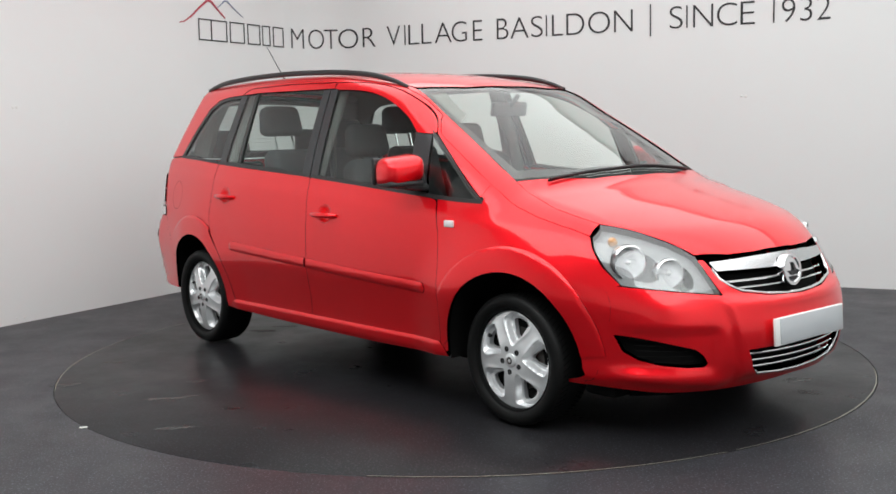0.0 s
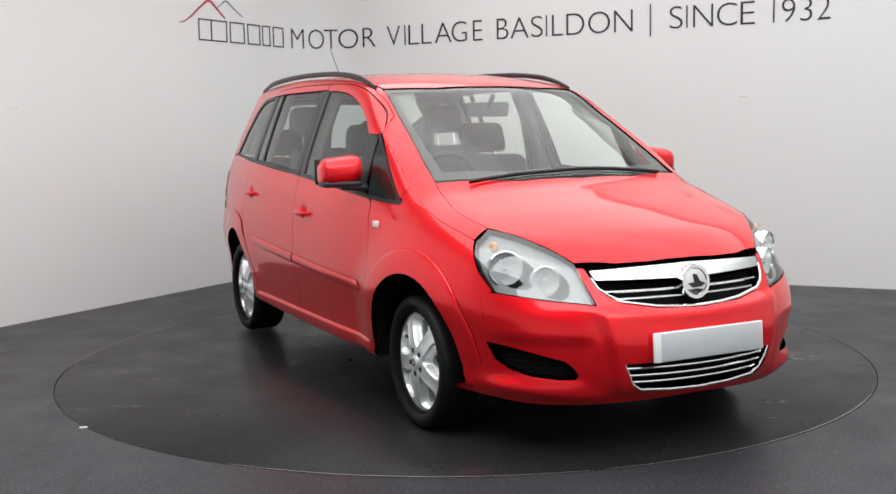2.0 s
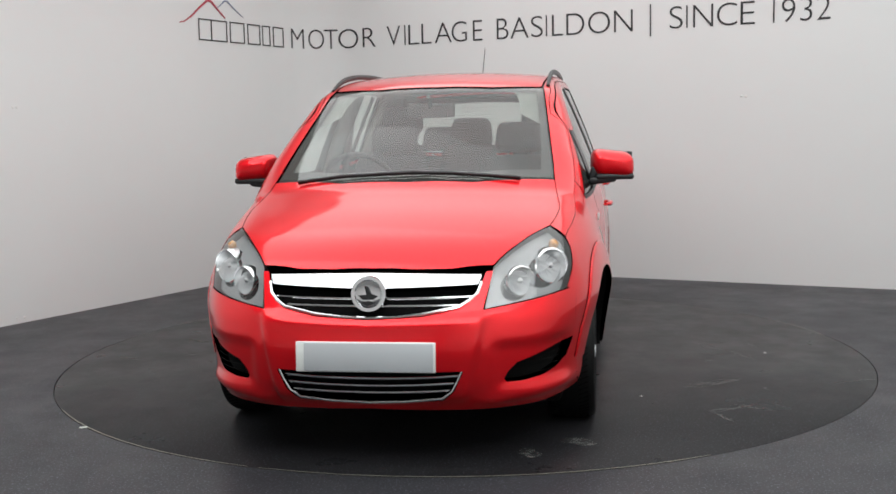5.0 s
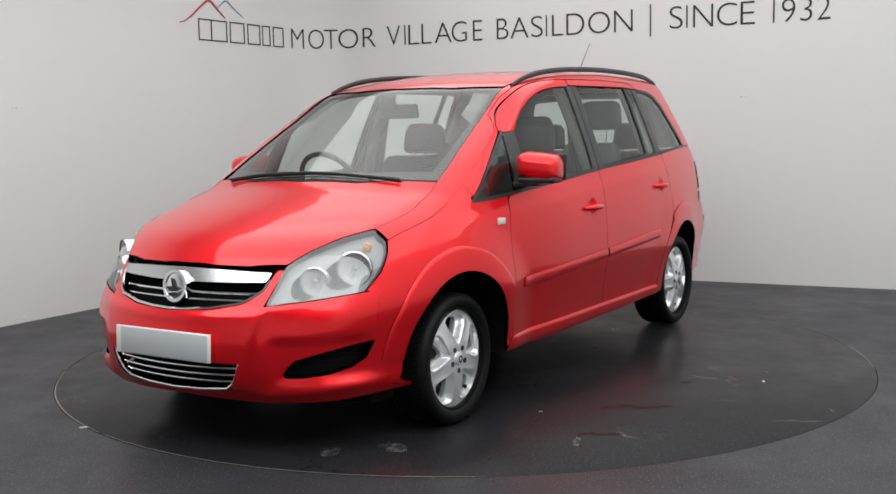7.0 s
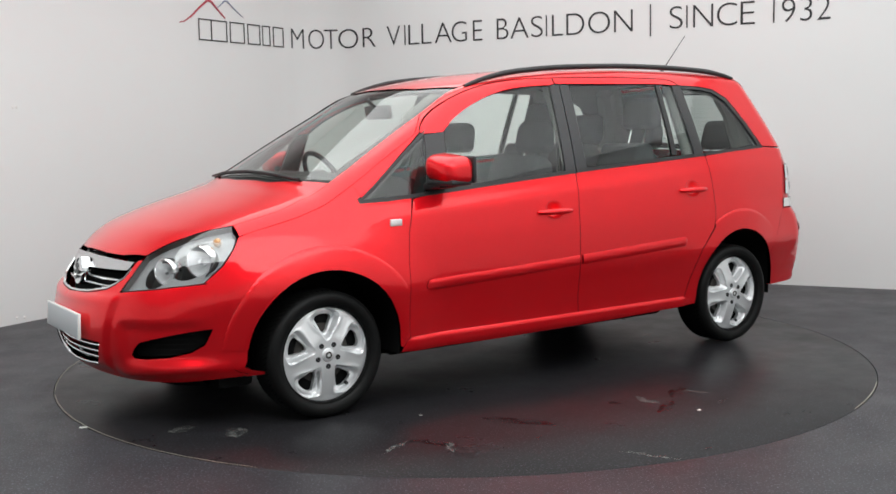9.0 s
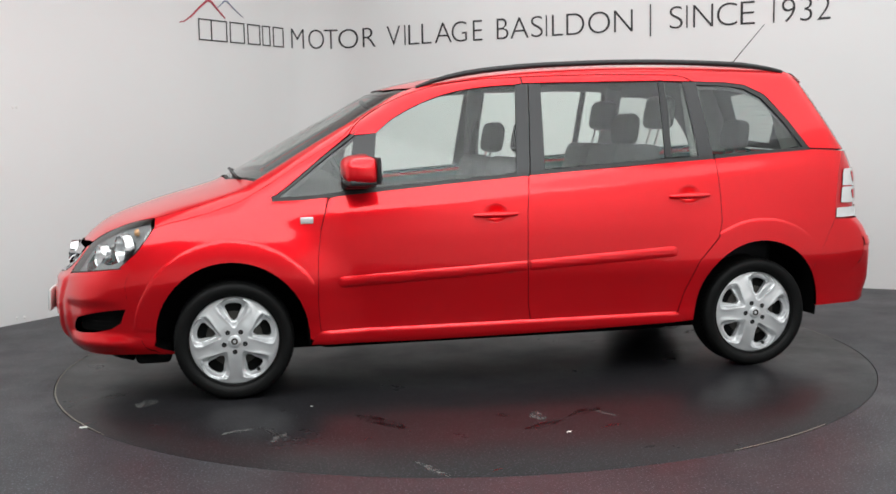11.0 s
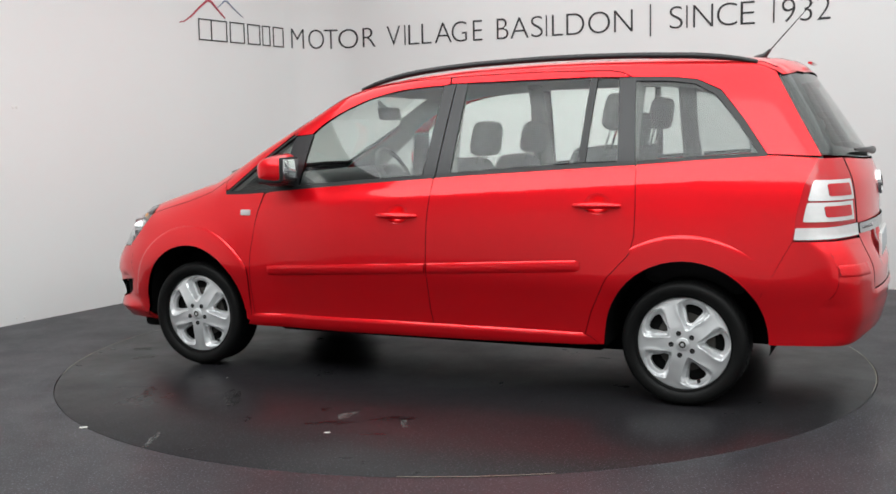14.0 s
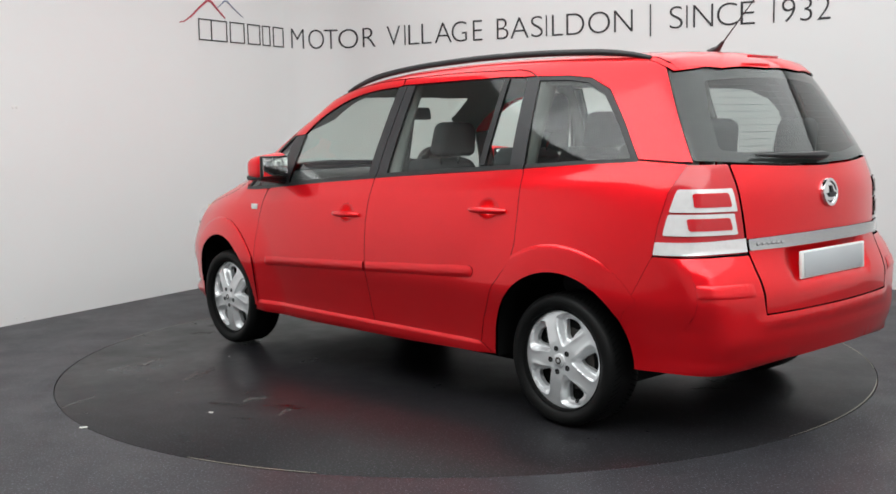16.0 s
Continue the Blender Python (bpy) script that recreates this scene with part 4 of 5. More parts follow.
def build_rear(car):
    SPLIT = .765
    half = [(0, .53), (.49, .53), (.505, .60), (.515, .762), (SPLIT, .762), (SPLIT, .302), (.66, .306), (.5, .320), (.3, .338), (0, .346)]

    def shape(a):
        y, z = np.abs(a[:, 0]), a[:, 1]
        return .010 * np.exp(-((z - (.352 - .03 * sstep(.4, .7, y))) / .016) ** 2) * sstep(.764, .70, y) + .010 * np.exp(-((z - .505) / .02) ** 2) * sstep(.55, .45, y)
    main = sheet("rear", half, .025, r=.004, mirror=True, gap=.0, depth=.03, lift=shape)
    zs = np.linspace(.762, .302, 12)
    curve = [(float(skin(0, np.array([SPLIT]), np.array([z]), 0, -2.6)[0]), float(z)) for z in zs]
    side = curve + [(-1.713, .302)] + arc(RW, AXLE, ARCH, 181, 150) + [(-1.808, .764)]
    sides = [sheet("side", side, .025, r=0, gap=0, depth=.02, sg=s) for s in (1, -1)]
    sides += [sheet("rear", [(.735, .315), (.735, .750), (.782, .750), (.782, .315)], .02, r=0, gap=0, off=-.003, rim=False, sg=s) for s in (1, -1)]
    panel("rear_bumper", [main] + sides, RED, car, "red rear bumper")
    for s in (1, -1):
        strip_ = sheet("rear", [(.545, .606), (.545, .660), (.762, .664), (.762, .612)], .014, r=.006, gap=0, off=.001, depth=.008, sg=s, lift=lambda a: .004 * sstep(.026, .018, np.abs(a[:, 1] - .636)) * sstep(.545, .562, a[:, 0]))
        panel("bumper_moulding", strip_, RED, car, "raised red bumper corner strip")
    gate = [(0, 1.098), (.27, 1.104), (.545, 1.118), (.54, 1.0), (.508, .78), (.488, .535), (0, .535)]

    def dip(a):
        y, z = np.abs(a[:, 0]), a[:, 1]
        return -.022 * sstep(.32, .28, y) * sstep(.63, .66, z) * sstep(.79, .765, z)
    tg = panel("tailgate", sheet("rear", gate, .03, gap=.0009, r=.012, mirror=True, lift=dip), RED, car, "red tailgate")
    win = [(0, 1.530), (.2, 1.524), *rear_edge(GATE_X, 1.498, 1.136, 14, .001), (.27, 1.112), (0, 1.108)]
    panel("rear_window", sheet("rear", win, .04, r=.02, gap=.001, off=-.003, depth=.005, mirror=True), SMOKED, tg, "dark tinted rear window")
    hole = [(0, 1.475), (.2, 1.47), (.43, 1.455), (.50, 1.32), (.545, 1.18), (.27, 1.155), (0, 1.15)]
    panel("window_border", sheet("rear", win, .03, holes=[hole + [(-y, z) for y, z in hole[::-1] if y]], r=.02, gap=.003, off=-.009, depth=.004, mirror=True), BLACK, tg, "black glass border")
    panel("spoiler", sheet("top", [(-1.738, 0), (-1.728, .3), (-1.695, .532), (-1.74, .53), (-1.795, .3), (-1.812, 0)], .03, r=.01, mirror=True, off=.004, depth=.03), RED, tg)
    panel("spoiler_lip", sheet("rear", [(0, 1.527), (.2, 1.521), (.40, 1.507), (.548, 1.490), (.556, 1.520), (.40, 1.548), (.2, 1.562), (0, 1.568)], .02, r=.004, mirror=True, off=.0025, depth=.012), RED, tg)
    for k in range(10):
        z = 1.185 + .028 * k
        w = .50 - .0035 * (z - 1.15) * 100 / 3
        wire = tube([(float(skin(0, np.array([y]), np.array([z]), 0, -2.6)[0]) + .006, y, z) for y in np.linspace(-w, w, 9)], .0009, 4)
        part("heater_wire", wire, DRUM, tg)
    bl = box(.02, .22, .012, (-1.800, 0, 1.562), .004)
    part("brake_light", bl, LENS_RED, tg, "slim high brake light")
    band = [(0, .785), (.30, .782), (.508, .780), (.515, .826), (.30, .832), (0, .835)]
    st = panel("chrome_strip", sheet("rear", band, .03, r=.006, gap=0, off=.009, depth=.03, mirror=True), SATIN, tg, "broad satin chrome strip")
    for k in range(6):
        b = box(.004, .016, .012, (-2.13, .47 - .026 * k, .805), .001)
        y = .47 - .026 * k
        x = float(skin(0, np.array([y]), np.array([.805]), 0, -2.6)[0])
        b.transform(Matrix.Translation((x - .011 + 2.13, 0, 0)))
        part("badge_bar", b, CHROME, st)
    x0 = float(skin(0, np.array([0.]), np.array([.975]), 0, -2.6)[0])
    badge = lathe([(.001, .012), (.030, .014), (.044, .008), (.047, .013), (.058, .013), (.060, .004), (.060, -.02)], 36)
    badge.transform(pose(x0 + .002, 0, .985, 0, 0, 90) @ pose(0, 0, 0, 6, 0, 0))
    bd = part("badge", badge, CHROME, tg, "round chrome badge")
    c = prism([(-.034, -.006), (-.012, .004), (.0, .028), (.014, .03), (.006, .0), (.034, -.002), (.02, -.02), (-.02, -.018)], .004)
    c.transform(pose(x0 - .0135, 0, .985, 0, 0, 90) @ pose(0, 0, 0, 6, 0, 0))
    part("badge_relief", c, BLACK, bd)
    pl_ = box(.012, .525, .112, (0, 0, 0), .003)
    xp = float(skin(0, np.array([.2]), np.array([.705]), 0, -2.6)[0])
    pl_.transform(pose(xp - .012, 0, .705, 0, 2, 0))
    p = part("number_plate", pl_, PLATE_WHITE, car, "blank grey rear number plate with a white edge")
    cv = box(.004, .485, .098, (0, 0, 0), .001)
    cv.transform(pose(xp - .0195, 0, .705, 0, 2, 0))
    part("plate_cover", cv, PLATE_GREY, p)
    # rear wiper
    W = [(y, 1.138 + .03 * abs(y)) for y in (-.05, .0, .13, .28, .42)]
    W = [(float(skin(0, np.array([y]), np.array([z]), 0, -2.6)[0]) - .022, y, z) for y, z in W]
    part("rear_wiper", tube(W, [.010, .020, .014, .011, .005], 8), BLACK, tg, "black rear window wiper")
    lampo = [*rear_edge(LAMP_X, .768, 1.12, 16, -.001), (.552, 1.12), (.546, 1.0), (.516, .772)]
    for s in (1, -1):
        tl = panel("tail_lamp", sheet("rear", lampo, .02, r=.004, gap=.0005, off=-.002, depth=.03, sg=s), LENS_RED, car, "red and clear tail lamp cluster")
        back = [(z, x - .030) for z, x in LAMP_X]
        low = [(z, x - .004) for z, x in LAMP_X]
        panel("clear_band", sheet("rear", [*rear_edge(low, .772, .822, 4, .0), (.524, .830), (.517, .776)], .014, r=.002, gap=0, off=.005, depth=.008, sg=s), LENS_WHITE, tl)
        for z0, z1 in ((.848, .930), (.938, 1.026)):
            outer = rear_edge(back, z0, z1, 5, .0)
            ln = panel("clear_lens", sheet("rear", [*outer, (.572, z1), (.558, z0)], .012, r=.004, gap=0, off=.004, depth=.006, sg=s), LENS_WHITE, tl, "clear ribbed lens")
            o0, o1 = outer[1][0] - .040, outer[-2][0] - .030
            panel("red_lens", sheet("rear", [(o0, z0 + .018), (o1, z1 - .016), (.592, z1 - .016), (.580, z0 + .018)], .02, r=.010, gap=0, off=.0065, depth=.004, sg=s), LENS_RED, ln)


def wheel_mesh_parts():
    """Tyre, steel rim and five-spoke cover, outer face towards +y."""
    R = .2865
    tyre = lathe([(.212, -.10), (.25, -.106), (.274, -.098), (R - .003, -.082), (R, -.06), (R, .06), (R - .003, .082), (.276, .096), (.262, .104), (.240, .102), (.222, .092), (.212, .075), (.212, -.08)], 72, True)
    rim = lathe([(.10, -.02), (.10, .02), (.16, .03), (.205, .02), (.215, .0), (.218, -.08), (.225, .09), (.233, .093)], 48)
    # cover: five raised spokes that flare to the rim, with scooped hollows between and an opening in each
    n_h, n_in, n_r, r0, r1 = 22, 15, 72, .098, .190
    bm = bmesh.new()
    grid = []
    n_a = 10 * n_h
    for i in range(n_r + 1):
        r = .012 + (.232 - .012) * i / n_r
        s = min(1, max(0, (r - r0) / (r1 - r0)))
        w = max(.04, (.21 + .27 * s) * math.sqrt(max(0, 1 - s ** 10)) * math.sqrt(min(1, s / .16)))
        half = float(pl(r, [(.05, .90), (.08, .70), (.10, .55), (.12, .44), (.14, .355), (.165, .295), (.185, .29), (.20, .40), (.212, .68), (.225, .9)]))
        row = []
        for k in range(n_a):
            u = k % (2 * n_h) - n_h
            m = abs(u)
            d = (1 - w) * m / n_in if m <= n_in else 1 - w + w * (m - n_in) / (n_h - n_in)
            a = radians(18 + 72 * (k // (2 * n_h)) + math.copysign(36 * d, u))
            y = .096 - .026 * ((r - .05) / .18) ** 2 * (1 if r > .05 else 0)
            flank = float(sstep(half, half + .19, d))
            scoop = float(sstep(.066, .098, r) * sstep(.2215, .2125, r))
            y -= (.034 - .014 * float(sstep(.165, .205, r))) * flank * scoop
            y += .0010 * math.exp(-((d - half + .05) / .06) ** 2) * float(sstep(.06, .10, r) * sstep(.222, .20, r))
            y -= .0030 * (1 - min(1, d / max(half, .05)) ** 2) * float(sstep(.08, .13, r) * sstep(.222, .19, r))
            if r > .222:
                y -= .012 * ((r - .222) / .01)
            row.append(bm.verts.new((r * math.sin(a), y, r * math.cos(a))))
        grid.append(row)
    for i in range(n_r):
        mid = .012 + .22 * (i + .5) / n_r
        for k in range(n_a):
            u = k % (2 * n_h) - n_h
            if r0 < mid < r1 and (u >= n_in or u < -n_in):
                continue
            kk = (k + 1) % n_a
            bm.faces.new((grid[i][k], grid[i][kk], grid[i + 1][kk], grid[i + 1][k]))
    bmesh.ops.delete(bm, geom=[v for v in bm.verts if not v.link_faces], context="VERTS")
    bmesh.ops.recalc_face_normals(bm, faces=bm.faces)
    edges = [e for e in bm.edges if e.is_boundary]
    ext = bmesh.ops.extrude_edge_only(bm, edges=edges)
    for v in [g for g in ext["geom"] if isinstance(g, bmesh.types.BMVert)]:
        v.co.y -= .022
    bmesh.ops.recalc_face_normals(bm, faces=bm.faces)
    bm.transform(Matrix.Diagonal((.955, 1, .955, 1)))
    rim.transform(Matrix.Diagonal((.955, 1, .955, 1)))
    drum = lathe([(.001, .03), (.135, .03), (.14, .0), (.14, -.05)], 40)
    cap = lathe([(.001, .106), (.020, .106), (.029, .102), (.031, .09)], 30)
    return tyre, rim, bm, drum, cap


def build_wheels(car):
    tyre, rim, cover, drum, cap = wheel_mesh_parts()
    tread = bmesh.new()
    for k in range(72):
        for s in (-1, 1):
            b = box(.004, .045, .012)
            b.transform(Matrix.Rotation(2 * math.pi * k / 72, 4, "Y") @ pose(0, s * .055, .2808, 0, 0, s * 25))
            add(tread, b)
    meshes = [("tyre", mesh_of("tyre", tyre, RUBBER)), ("rim", mesh_of("rim", rim, UNDER)), ("wheel_cover", mesh_of("wheel_cover", cover, SILVER)),
              ("brake_drum", mesh_of("brake_drum", drum, DRUM)), ("centre_cap", mesh_of("centre_cap", cap, SILVER)), ("cap_emblem", mesh_of("cap_emblem", lathe([(.008, .1065), (.010, .1075), (.015, .1075), (.0165, .1055)], 24), DRUM)), ("tread", mesh_of("tread", tread, UNDER))]
    nut = lathe([(.001, .0975), (.0075, .0975), (.009, .0984), (.0118, .0980), (.0125, .082)], 16)
    nut_me = mesh_of("wheel_nut", nut, BLACK)
    valve = lathe([(.001, .066), (.007, .066), (.0085, .063), (.009, .05)], 14)
    valve_me = mesh_of("valve_hole", valve, BLACK)
    for wx, y, turn in ((1.347, .724, 162), (-1.342, .72, 147), (1.347, -.724, 10), (-1.342, -.72, 16)):
        w = new("wheel")
        w.parent = car
        flip = 0 if y > 0 else 180
        w.matrix_basis = pose(wx, y, .2885, 0, 0, flip) @ pose(0, 0, 0, 0, turn, 0)
        for name, me in meshes:
            o = part(name, me, None, w)
            if name == "tread":
                tagged(o, kind="stuff")
        for k in range(5):
            a = radians(72 * k + 18)
            part("wheel_nut", nut_me, None, w, at=pose(.052 * math.sin(a), 0, .052 * math.cos(a)))
        part("valve_hole", valve_me, None, w, at=pose(.185 * math.sin(radians(54)), 0, .185 * math.cos(radians(54))))
        tagged(w, "silver five-spoke covered wheel with a black tyre")


def build_inside(car):
    part("underbody", add(add(box(3.0, 1.00, .17, (.10, 0, .255), .03), box(.5, .9, .06, (1.62, 0, .25), .02)), box(1.86, 1.30, .09, (.0, 0, .238), .03)), UNDER, car, "black underbody")
    part("air_deflector", add(add(box(.28, 1.0, .09, (1.80, 0, .215), .03), box(.17, .26, .08, (1.735, .57, .215), .025)), box(.17, .26, .08, (1.735, -.57, .215), .025)), UNDER, car, "black plastic deflector under the bumper")
    part("cabin_floor", add(box(2.9, .96, .04, (-.35, 0, .40)), box(1.86, 1.62, .036, (0, 0, .40))), PLASTIC, car)
    part("bulkhead", box(.06, .98, .6, (1.24, 0, .66)), PLASTIC, car)
    dash = box(.46, 1.34, .22, bevel=.07, seg=4)
    for v in dash.verts:
        v.co.x -= .10 * (abs(v.co.y) / .67) ** 2
        v.co.z += .03 * math.exp(-((v.co.y + .36) / .2) ** 2) * (v.co.z > 0)
    dash.transform(pose(1.08, 0, .93, 0, 4, 0))
    part("dashboard", dash, PLASTIC, car, "dark grey dashboard")
    wheel = bmesh.new()
    n, m = 40, 8
    rings = [[wheel.verts.new(((.182 + .014 * math.cos(2 * math.pi * j / m)) * math.cos(2 * math.pi * k / n), (.182 + .014 * math.cos(2 * math.pi * j / m)) * math.sin(2 * math.pi * k / n), .014 * math.sin(2 * math.pi * j / m))) for j in range(m)] for k in range(n)]
    for k in range(n):
        for j in range(m):
            a, b = rings[k], rings[(k + 1) % n]
            wheel.faces.new((a[j], a[(j + 1) % m], b[(j + 1) % m], b[j]))
    sw = pose(.70, -.37, 1.0, 0, -62, 0)
    wheel.transform(sw)
    st = part("steering_wheel", wheel, BLACK, car, "black steering wheel")
    hub = add(box(.15, .12, .04, (0, 0, -.01), .015), box(.03, .34, .015, (-.0, 0, 0), .004))
    hub.transform(sw)
    part("hub", hub, BLACK, st)
    mir = box(.03, .25, .075, bevel=.014, seg=3)
    mir.transform(pose(.55, -.02, 1.375, 0, 12, 0))
    mm = part("rear_view_mirror", mir, PLASTIC, car, "interior rear-view mirror")
    part("stem", tube([(.56, -.02, 1.39), (.62, -.02, 1.445)], .012, 8), PLASTIC, mm)

    def seat(x, y, w, back, top):
        se = new("seat")
        se.parent = car
        se.matrix_basis = pose(x, y, .42)
        tagged(se, "dark grey cloth car seat with a headrest")
        c = box(.50, w, .17, bevel=.055, seg=3)
        c.transform(pose(.02, 0, .16, 0, -6, 0))
        part("cushion", c, CLOTH, se)
        b = box(.15, w, back, bevel=.06, seg=4)
        for v in b.verts:
            k = v.co.z / back + .5
            v.co.y *= 1 - .18 * max(0, k - .45) / .55
            v.co.x -= .03 * (abs(v.co.y) < w * .3)
        b.transform(pose(-.27, 0, .18 + back / 2, 0, -14, 0))
        part("backrest", b, CLOTH, se)
        hr = box(.095, .27, .18, bevel=.045, seg=5)
        for v in hr.verts:
            k = v.co.z / .18
            v.co.y *= 1 - .16 * k - .30 * max(0, k - .15) ** 2
        hr.transform(pose(-.27 - .25 * (back + top), 0, .20 + back + top, 0, -10, 0))
        part("headrest", hr, CLOTH, se)
        for q in (-.06, .06):
            part("headrest_post", tube([(-.25 - .24 * back, q, .14 + back), (-.27 - .25 * (back + top), q, .20 + back + top)], .006, 6), CHROME, se)
    for y in (.37, -.37):
        seat(.20, y, .50, .53, .075)
    for y in (.46, 0, -.46):
        seat(-.50, y, .42, .59, .135 if y else .05)
    for y in (.33, -.33):
        seat(-1.36, y, .42, .50, .09)
    for s in (1, -1):
        for x0, x1, w in ((-.17, -.13, .09), (-1.07, -1.04, .10)):
            z0, z1 = .98, 1.52
            b = bmesh.new()
            add(b, tube([(x0, s * .775, z0), ((x0 + x1) / 2 - .01, s * .68, 1.25), (x1 - .03, s * .565, z1)], w / 2, 10))
            part("pillar_trim", b, LINING, car, "pale interior pillar trim")
        part("seat_belt", tube([(-.17, s * .62, 1.34), (-.14, s * .66, 1.0), (-.12, s * .68, .6)], .012, 6, 2.0), BLACK, car)
        part("rear_pillar_trim", tube([(-1.66, s * .60, 1.14), (-1.62, s * .55, 1.35), (-1.55, s * .50, 1.50)], .06, 8), LINING, car)


def build_car():
    car = new("car")
    tagged(car, "red compact people carrier with silver wheels, parked on the turntable", "car")
    build_sides(car)
    build_top(car)
    build_front(car)
    build_rear(car)
    build_wheels(car)
    build_inside(car)
    return car


# ---------------------------------------------------------------- wall lettering
LETTERS = [("M", -.21, .14), ("O", -.02, .15), ("T", .12, .13), ("O", .29, .20), ("R", .51, .14), ("V", .77, .14), ("I", .89, 0), ("L", .98, .11), ("L", 1.11, .10),
           ("A", 1.28, .17), ("G", 1.44, .15), ("E", 1.62, .09), ("B", 1.86, .11), ("A", 2.02, .17), ("S", 2.18, .11), ("I", 2.27, 0), ("L", 2.37, .10), ("D", 2.53, .16),
           ("O", 2.74, .19), ("N", 2.95, .16), ("S", 3.39, .11), ("I", 3.48, 0), ("N", 3.61, .16), ("C", 3.80, .16), ("E", 3.96, .11), ("1", 4.16, 0), ("9", 4.27, .10), ("3", 4.40, .09), ("2", 4.53, .10)]
BASE_Z, CAP = 2.058, .178


def wall_pose(s, z, proud=.003):
    q, d = on_wall(s)
    n = Vector((d.y, -d.x))
    q = q + n * proud
    return Matrix(((d.x, 0, n.x, q.x), (d.y, 0, n.y, q.y), (0, 1, 0, z), (0, 0, 0, 1)))


def stroke(points, w, t=.003):
    """A flat band along (x, y) points, t thick."""
    bm = bmesh.new()
    rows = []
    for i, q in enumerate(points):
        a, b = Vector(points[max(i - 1, 0)]), Vector(points[min(i + 1, len(points) - 1)])
        d = (b - a).normalized()
        n = Vector((-d.y, d.x)) * w[i] / 2 if isinstance(w, list) else Vector((-d.y, d.x)) * w / 2
        q = Vector(q)
        rows.append([bm.verts.new((*(q + n), t)), bm.verts.new((*(q - n), t)), bm.verts.new((*(q - n), 0)), bm.verts.new((*(q + n), 0))])
    for a, b in zip(rows, rows[1:]):
        for k in range(4):
            bm.faces.new((a[k], a[(k + 1) % 4], b[(k + 1) % 4], b[k]))
    bm.faces.new(rows[0]), bm.faces.new(list(reversed(rows[-1])))
    bmesh.ops.recalc_face_normals(bm, faces=bm.faces)
    return bm


def wrap(me, s, z, proud=.002):
    """Bend a flat mesh onto the wall's face."""
    for v in me.vertices:
        q, d = on_wall(s + v.co.x)
        q = q + Vector((d.y, -d.x)) * (proud + v.co.z)
        v.co = (q.x, q.y, z + v.co.y)


def build_sign():
    sign = new("wall_lettering")
    tagged(sign, "thin black lettering running along the white wall", "sign")
    for ch, s, w in LETTERS:
        if ch in "I1":
            me = mesh_of("letter", stroke([(0, 0), (0, CAP)], .011), INK, False)
        else:
            cu = bpy.data.curves.new("letter", "FONT")
            cu.body, cu.size, cu.offset, cu.extrude = ch, .25, -.0042, .0015
            ob = bpy.data.objects.new("letter", cu)
            scene.collection.objects.link(ob)
            bpy.context.view_layer.update()
            me = bpy.data.meshes.new_from_object(ob.evaluated_get(bpy.context.evaluated_depsgraph_get()))
            bpy.data.objects.remove(ob)
            co = np.array([tuple(v.co) for v in me.vertices])
            lo, hi = co.min(0), co.max(0)
            sx, sy = w / (hi[0] - lo[0]), CAP / (hi[1] - lo[1])
            for v in me.vertices:
                v.co = ((v.co.x - (lo[0] + hi[0]) / 2) * sx, (v.co.y - lo[1]) * sy, v.co.z)
            me.materials.clear()
            me.materials.append(INK)
        wrap(me, s, BASE_Z)
        part("letter", me, None, sign)
    part("divider_line", stroke([(0, -.05), (0, CAP + .03)], .010), INK, sign, at=wall_pose(3.18, BASE_Z))
    # a trade name stands as plain bars of its size
    for s, w in ((-1.42, .15), (-1.25, .19), (-1.02, .18), (-.80, .16), (-.63, .10), (-.46, .14)):
        h, k = CAP / 2, w / 2
        part("plain_bar", stroke([(-k, 0), (-k, CAP)], .010), INK, sign, at=wall_pose(s, BASE_Z))
        part("plain_bar", stroke([(k, 0), (k, CAP)], .010), INK, sign, at=wall_pose(s, BASE_Z))
        part("plain_bar", stroke([(-k, CAP - .005), (k, CAP - .005)], .010), INK, sign, at=wall_pose(s, BASE_Z))
        part("plain_bar", stroke([(-k, .005), (k, .005)], .010), INK, sign, at=wall_pose(s, BASE_Z))
    emblem = new("roofline_emblem")
    tagged(emblem, "red and grey-blue roofline strokes on the white wall", "sign")
    part("red_stroke", stroke([(-.34, -.20), (-.28, -.185), (-.20, -.14), (-.11, -.07), (-.01, .0), (.02, .005), (.05, -.005), (.12, -.06), (.21, -.125)], [.006, .01, .013, .015, .018, .02, .018, .015, .01]), INK_RED, emblem, at=wall_pose(-1.38, 2.385))
    part("blue_stroke", stroke([(-.11, -.07), (-.05, -.03), (-.01, .0), (.02, .0), (.10, -.05), (.22, -.12)], [.006, .009, .012, .012, .009, .005]), INK_BLUE, emblem, at=wall_pose(-1.16, 2.405, .004))


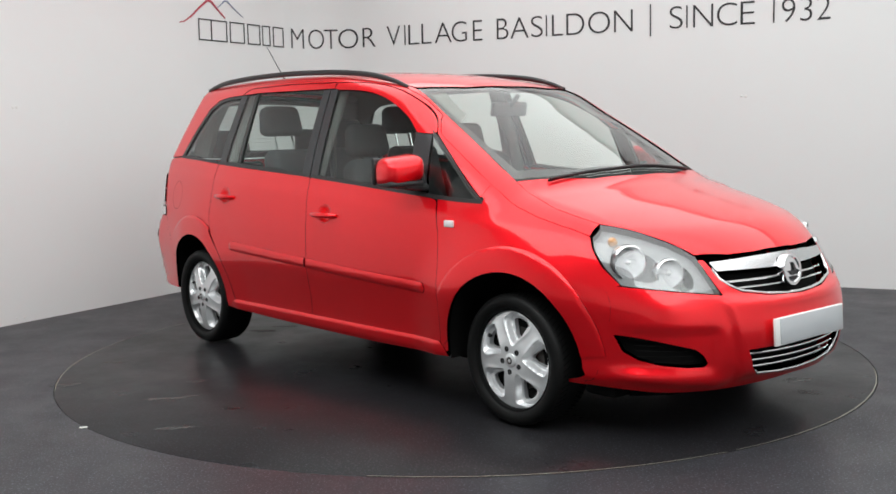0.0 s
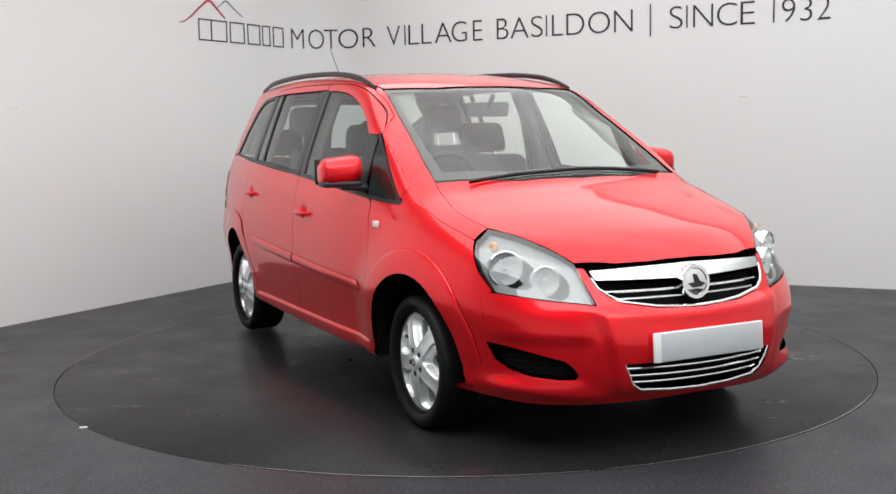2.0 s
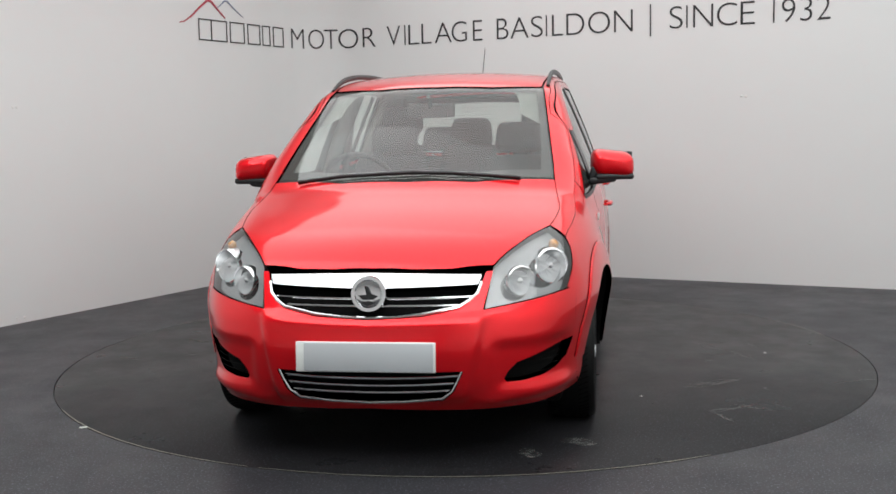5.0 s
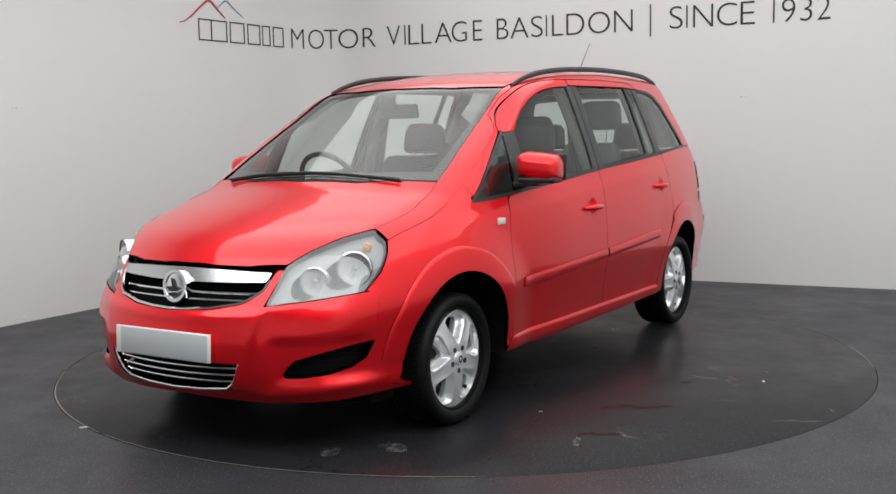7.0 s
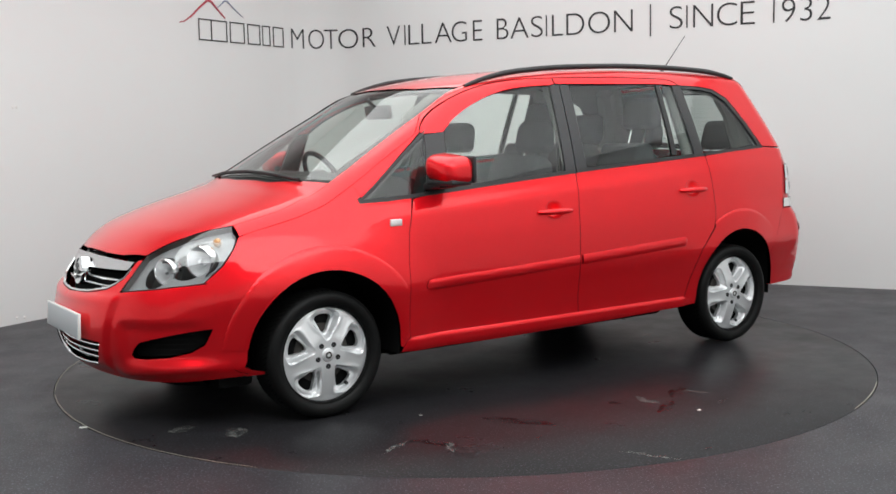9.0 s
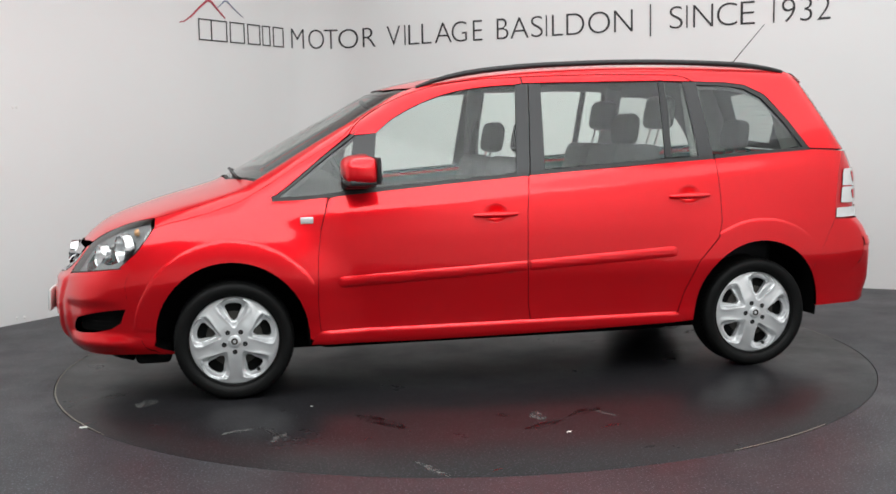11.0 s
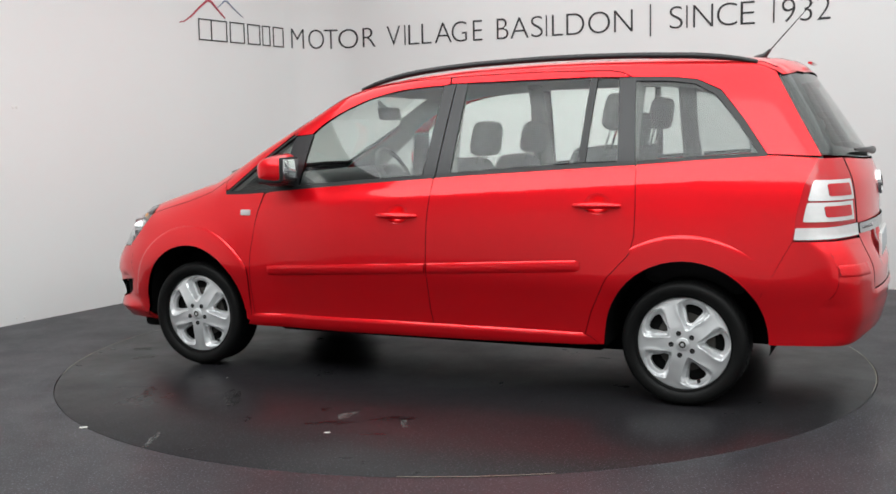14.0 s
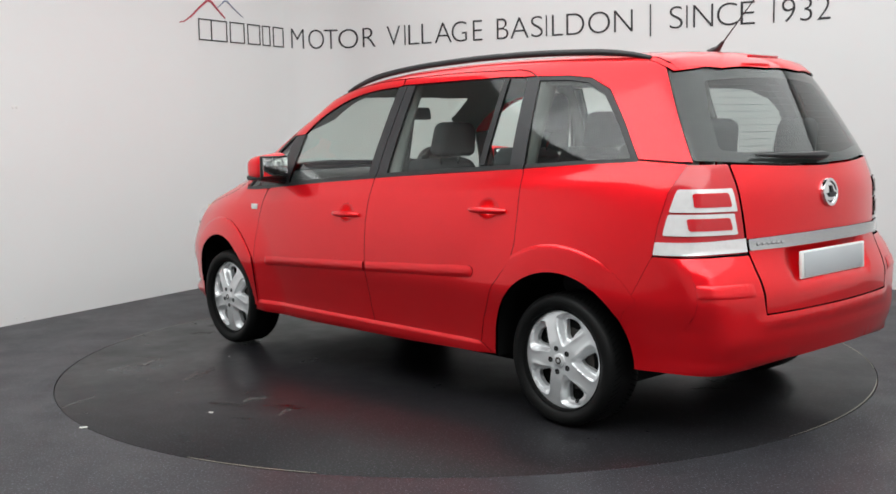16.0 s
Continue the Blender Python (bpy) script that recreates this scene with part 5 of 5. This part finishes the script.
CHALK_MARKS = [(.55, 2.03, .13, .02, 115), (-.34, 1.44, .08, .02, 122), (1.27, 1.32, .09, .02, 29), (1.87, .52, .08, .05, 20), (-1.25, -1.53, .08, .03, 63), (-.49, -1.43, .06, .03, 63),
               (-.26, -1.69, .15, .03, 63), (.24, -1.94, .12, .04, 63), (-.90, -1.95, .10, .05, 63), (1.10, 1.46, .10, .02, 63), (1.70, .71, .10, .05, 63), (-1.46, -.43, .10, .05, 48),
               (-1.49, -.24, .10, .03, 48), (-.04, 1.41, .10, .04, 86), (-.79, -.12, .06, .02, 10)]
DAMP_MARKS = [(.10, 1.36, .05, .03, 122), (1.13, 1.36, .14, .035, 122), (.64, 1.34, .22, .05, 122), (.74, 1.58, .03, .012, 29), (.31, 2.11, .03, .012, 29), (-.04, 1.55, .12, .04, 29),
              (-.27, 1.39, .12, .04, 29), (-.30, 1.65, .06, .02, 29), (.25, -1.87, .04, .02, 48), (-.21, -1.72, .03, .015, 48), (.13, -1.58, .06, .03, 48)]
CHIP_MARKS = [(-.10, 1.69, .022, .009, 20), (.93, .98, .012, .006, 122)]


def build_marks(table, blot):
    for k, (x, y, lx, ly, rz) in enumerate(CHALK_MARKS):
        blot(x, y, lx, ly, rz, CHALK, "scuff", k)
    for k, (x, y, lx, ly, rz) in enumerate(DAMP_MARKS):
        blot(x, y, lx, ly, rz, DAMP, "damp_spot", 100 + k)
    for k, (x, y, lx, ly, rz) in enumerate(CHIP_MARKS):
        blot(x, y, lx, ly, rz, CHIP, "pale_chip", 200 + k)


def build_bits():
    """Small plastic fixings on the wall and a chip of white plastic on the floor."""
    def fixing():
        bm = lathe([(.001, .004), (.007, .004), (.010, .002), (.011, 0)], 14)
        bm.transform(pose(0, 0, 0, 90, 0, 0))
        return bm
    first = None
    for s, z in ((-3.36, 1.49), (-3.33, 1.49), (-3.37, .035), (-3.43, .04), (3.92, 1.50), (3.95, 1.495), (-2.05, .03)):
        if first is None:
            first = part("wall_fixing", fixing(), PLATE_WHITE, at=wall_pose(s, z, .0))
            tagged(first, "small white plastic fixing on the studio wall", "fixing", "wall fixings")
        else:
            copy_thing(first, wall_pose(s, z, .0))
    bm = box(.035, .012, .005, (0, 0, .003), .001)
    tagged(part("plastic_chip", bm, CHIP, at=pose(-1.68, -1.45, 0, 0, 0, 12)), "small white plastic chip lying on the dark floor", "chip")


build_room()
build_bits()
turntable, mark = build_table()
build_marks(turntable, mark)
build_sign()
car = build_car()

TURN = [(0.0, -47.86), (.5, -49.24), (1.0, -52.38), (1.5, -56.97), (2.0, -62.99), (2.5, -68.58), (3.0, -74.63), (3.5, -80.26), (4.0, -86.37), (4.2, -88.77),
        (6.3, -113.07), (6.5, -115.60), (7.0, -121.63), (7.5, -127.19), (8.0, -133.14), (8.5, -138.78), (9.0, -144.81), (9.2, -147.06), (11.5, -174.61),
        (12.0, -180.72), (12.5, -185.98), (13.0, -192.03), (13.5, -197.58), (14.0, -203.63), (14.5, -209.26), (15.0, -215.29), (15.5, -220.97), (16.0, -227.06)]


def motions():
    walk(turntable, [(t, pose(0, 0, 0, 0, 0, a)) for t, a in TURN])
    walk(car, [(t, pose(0, 0, 0, 0, 0, a) @ pose(-.073, -.059, .001)) for t, a in TURN])


motions()
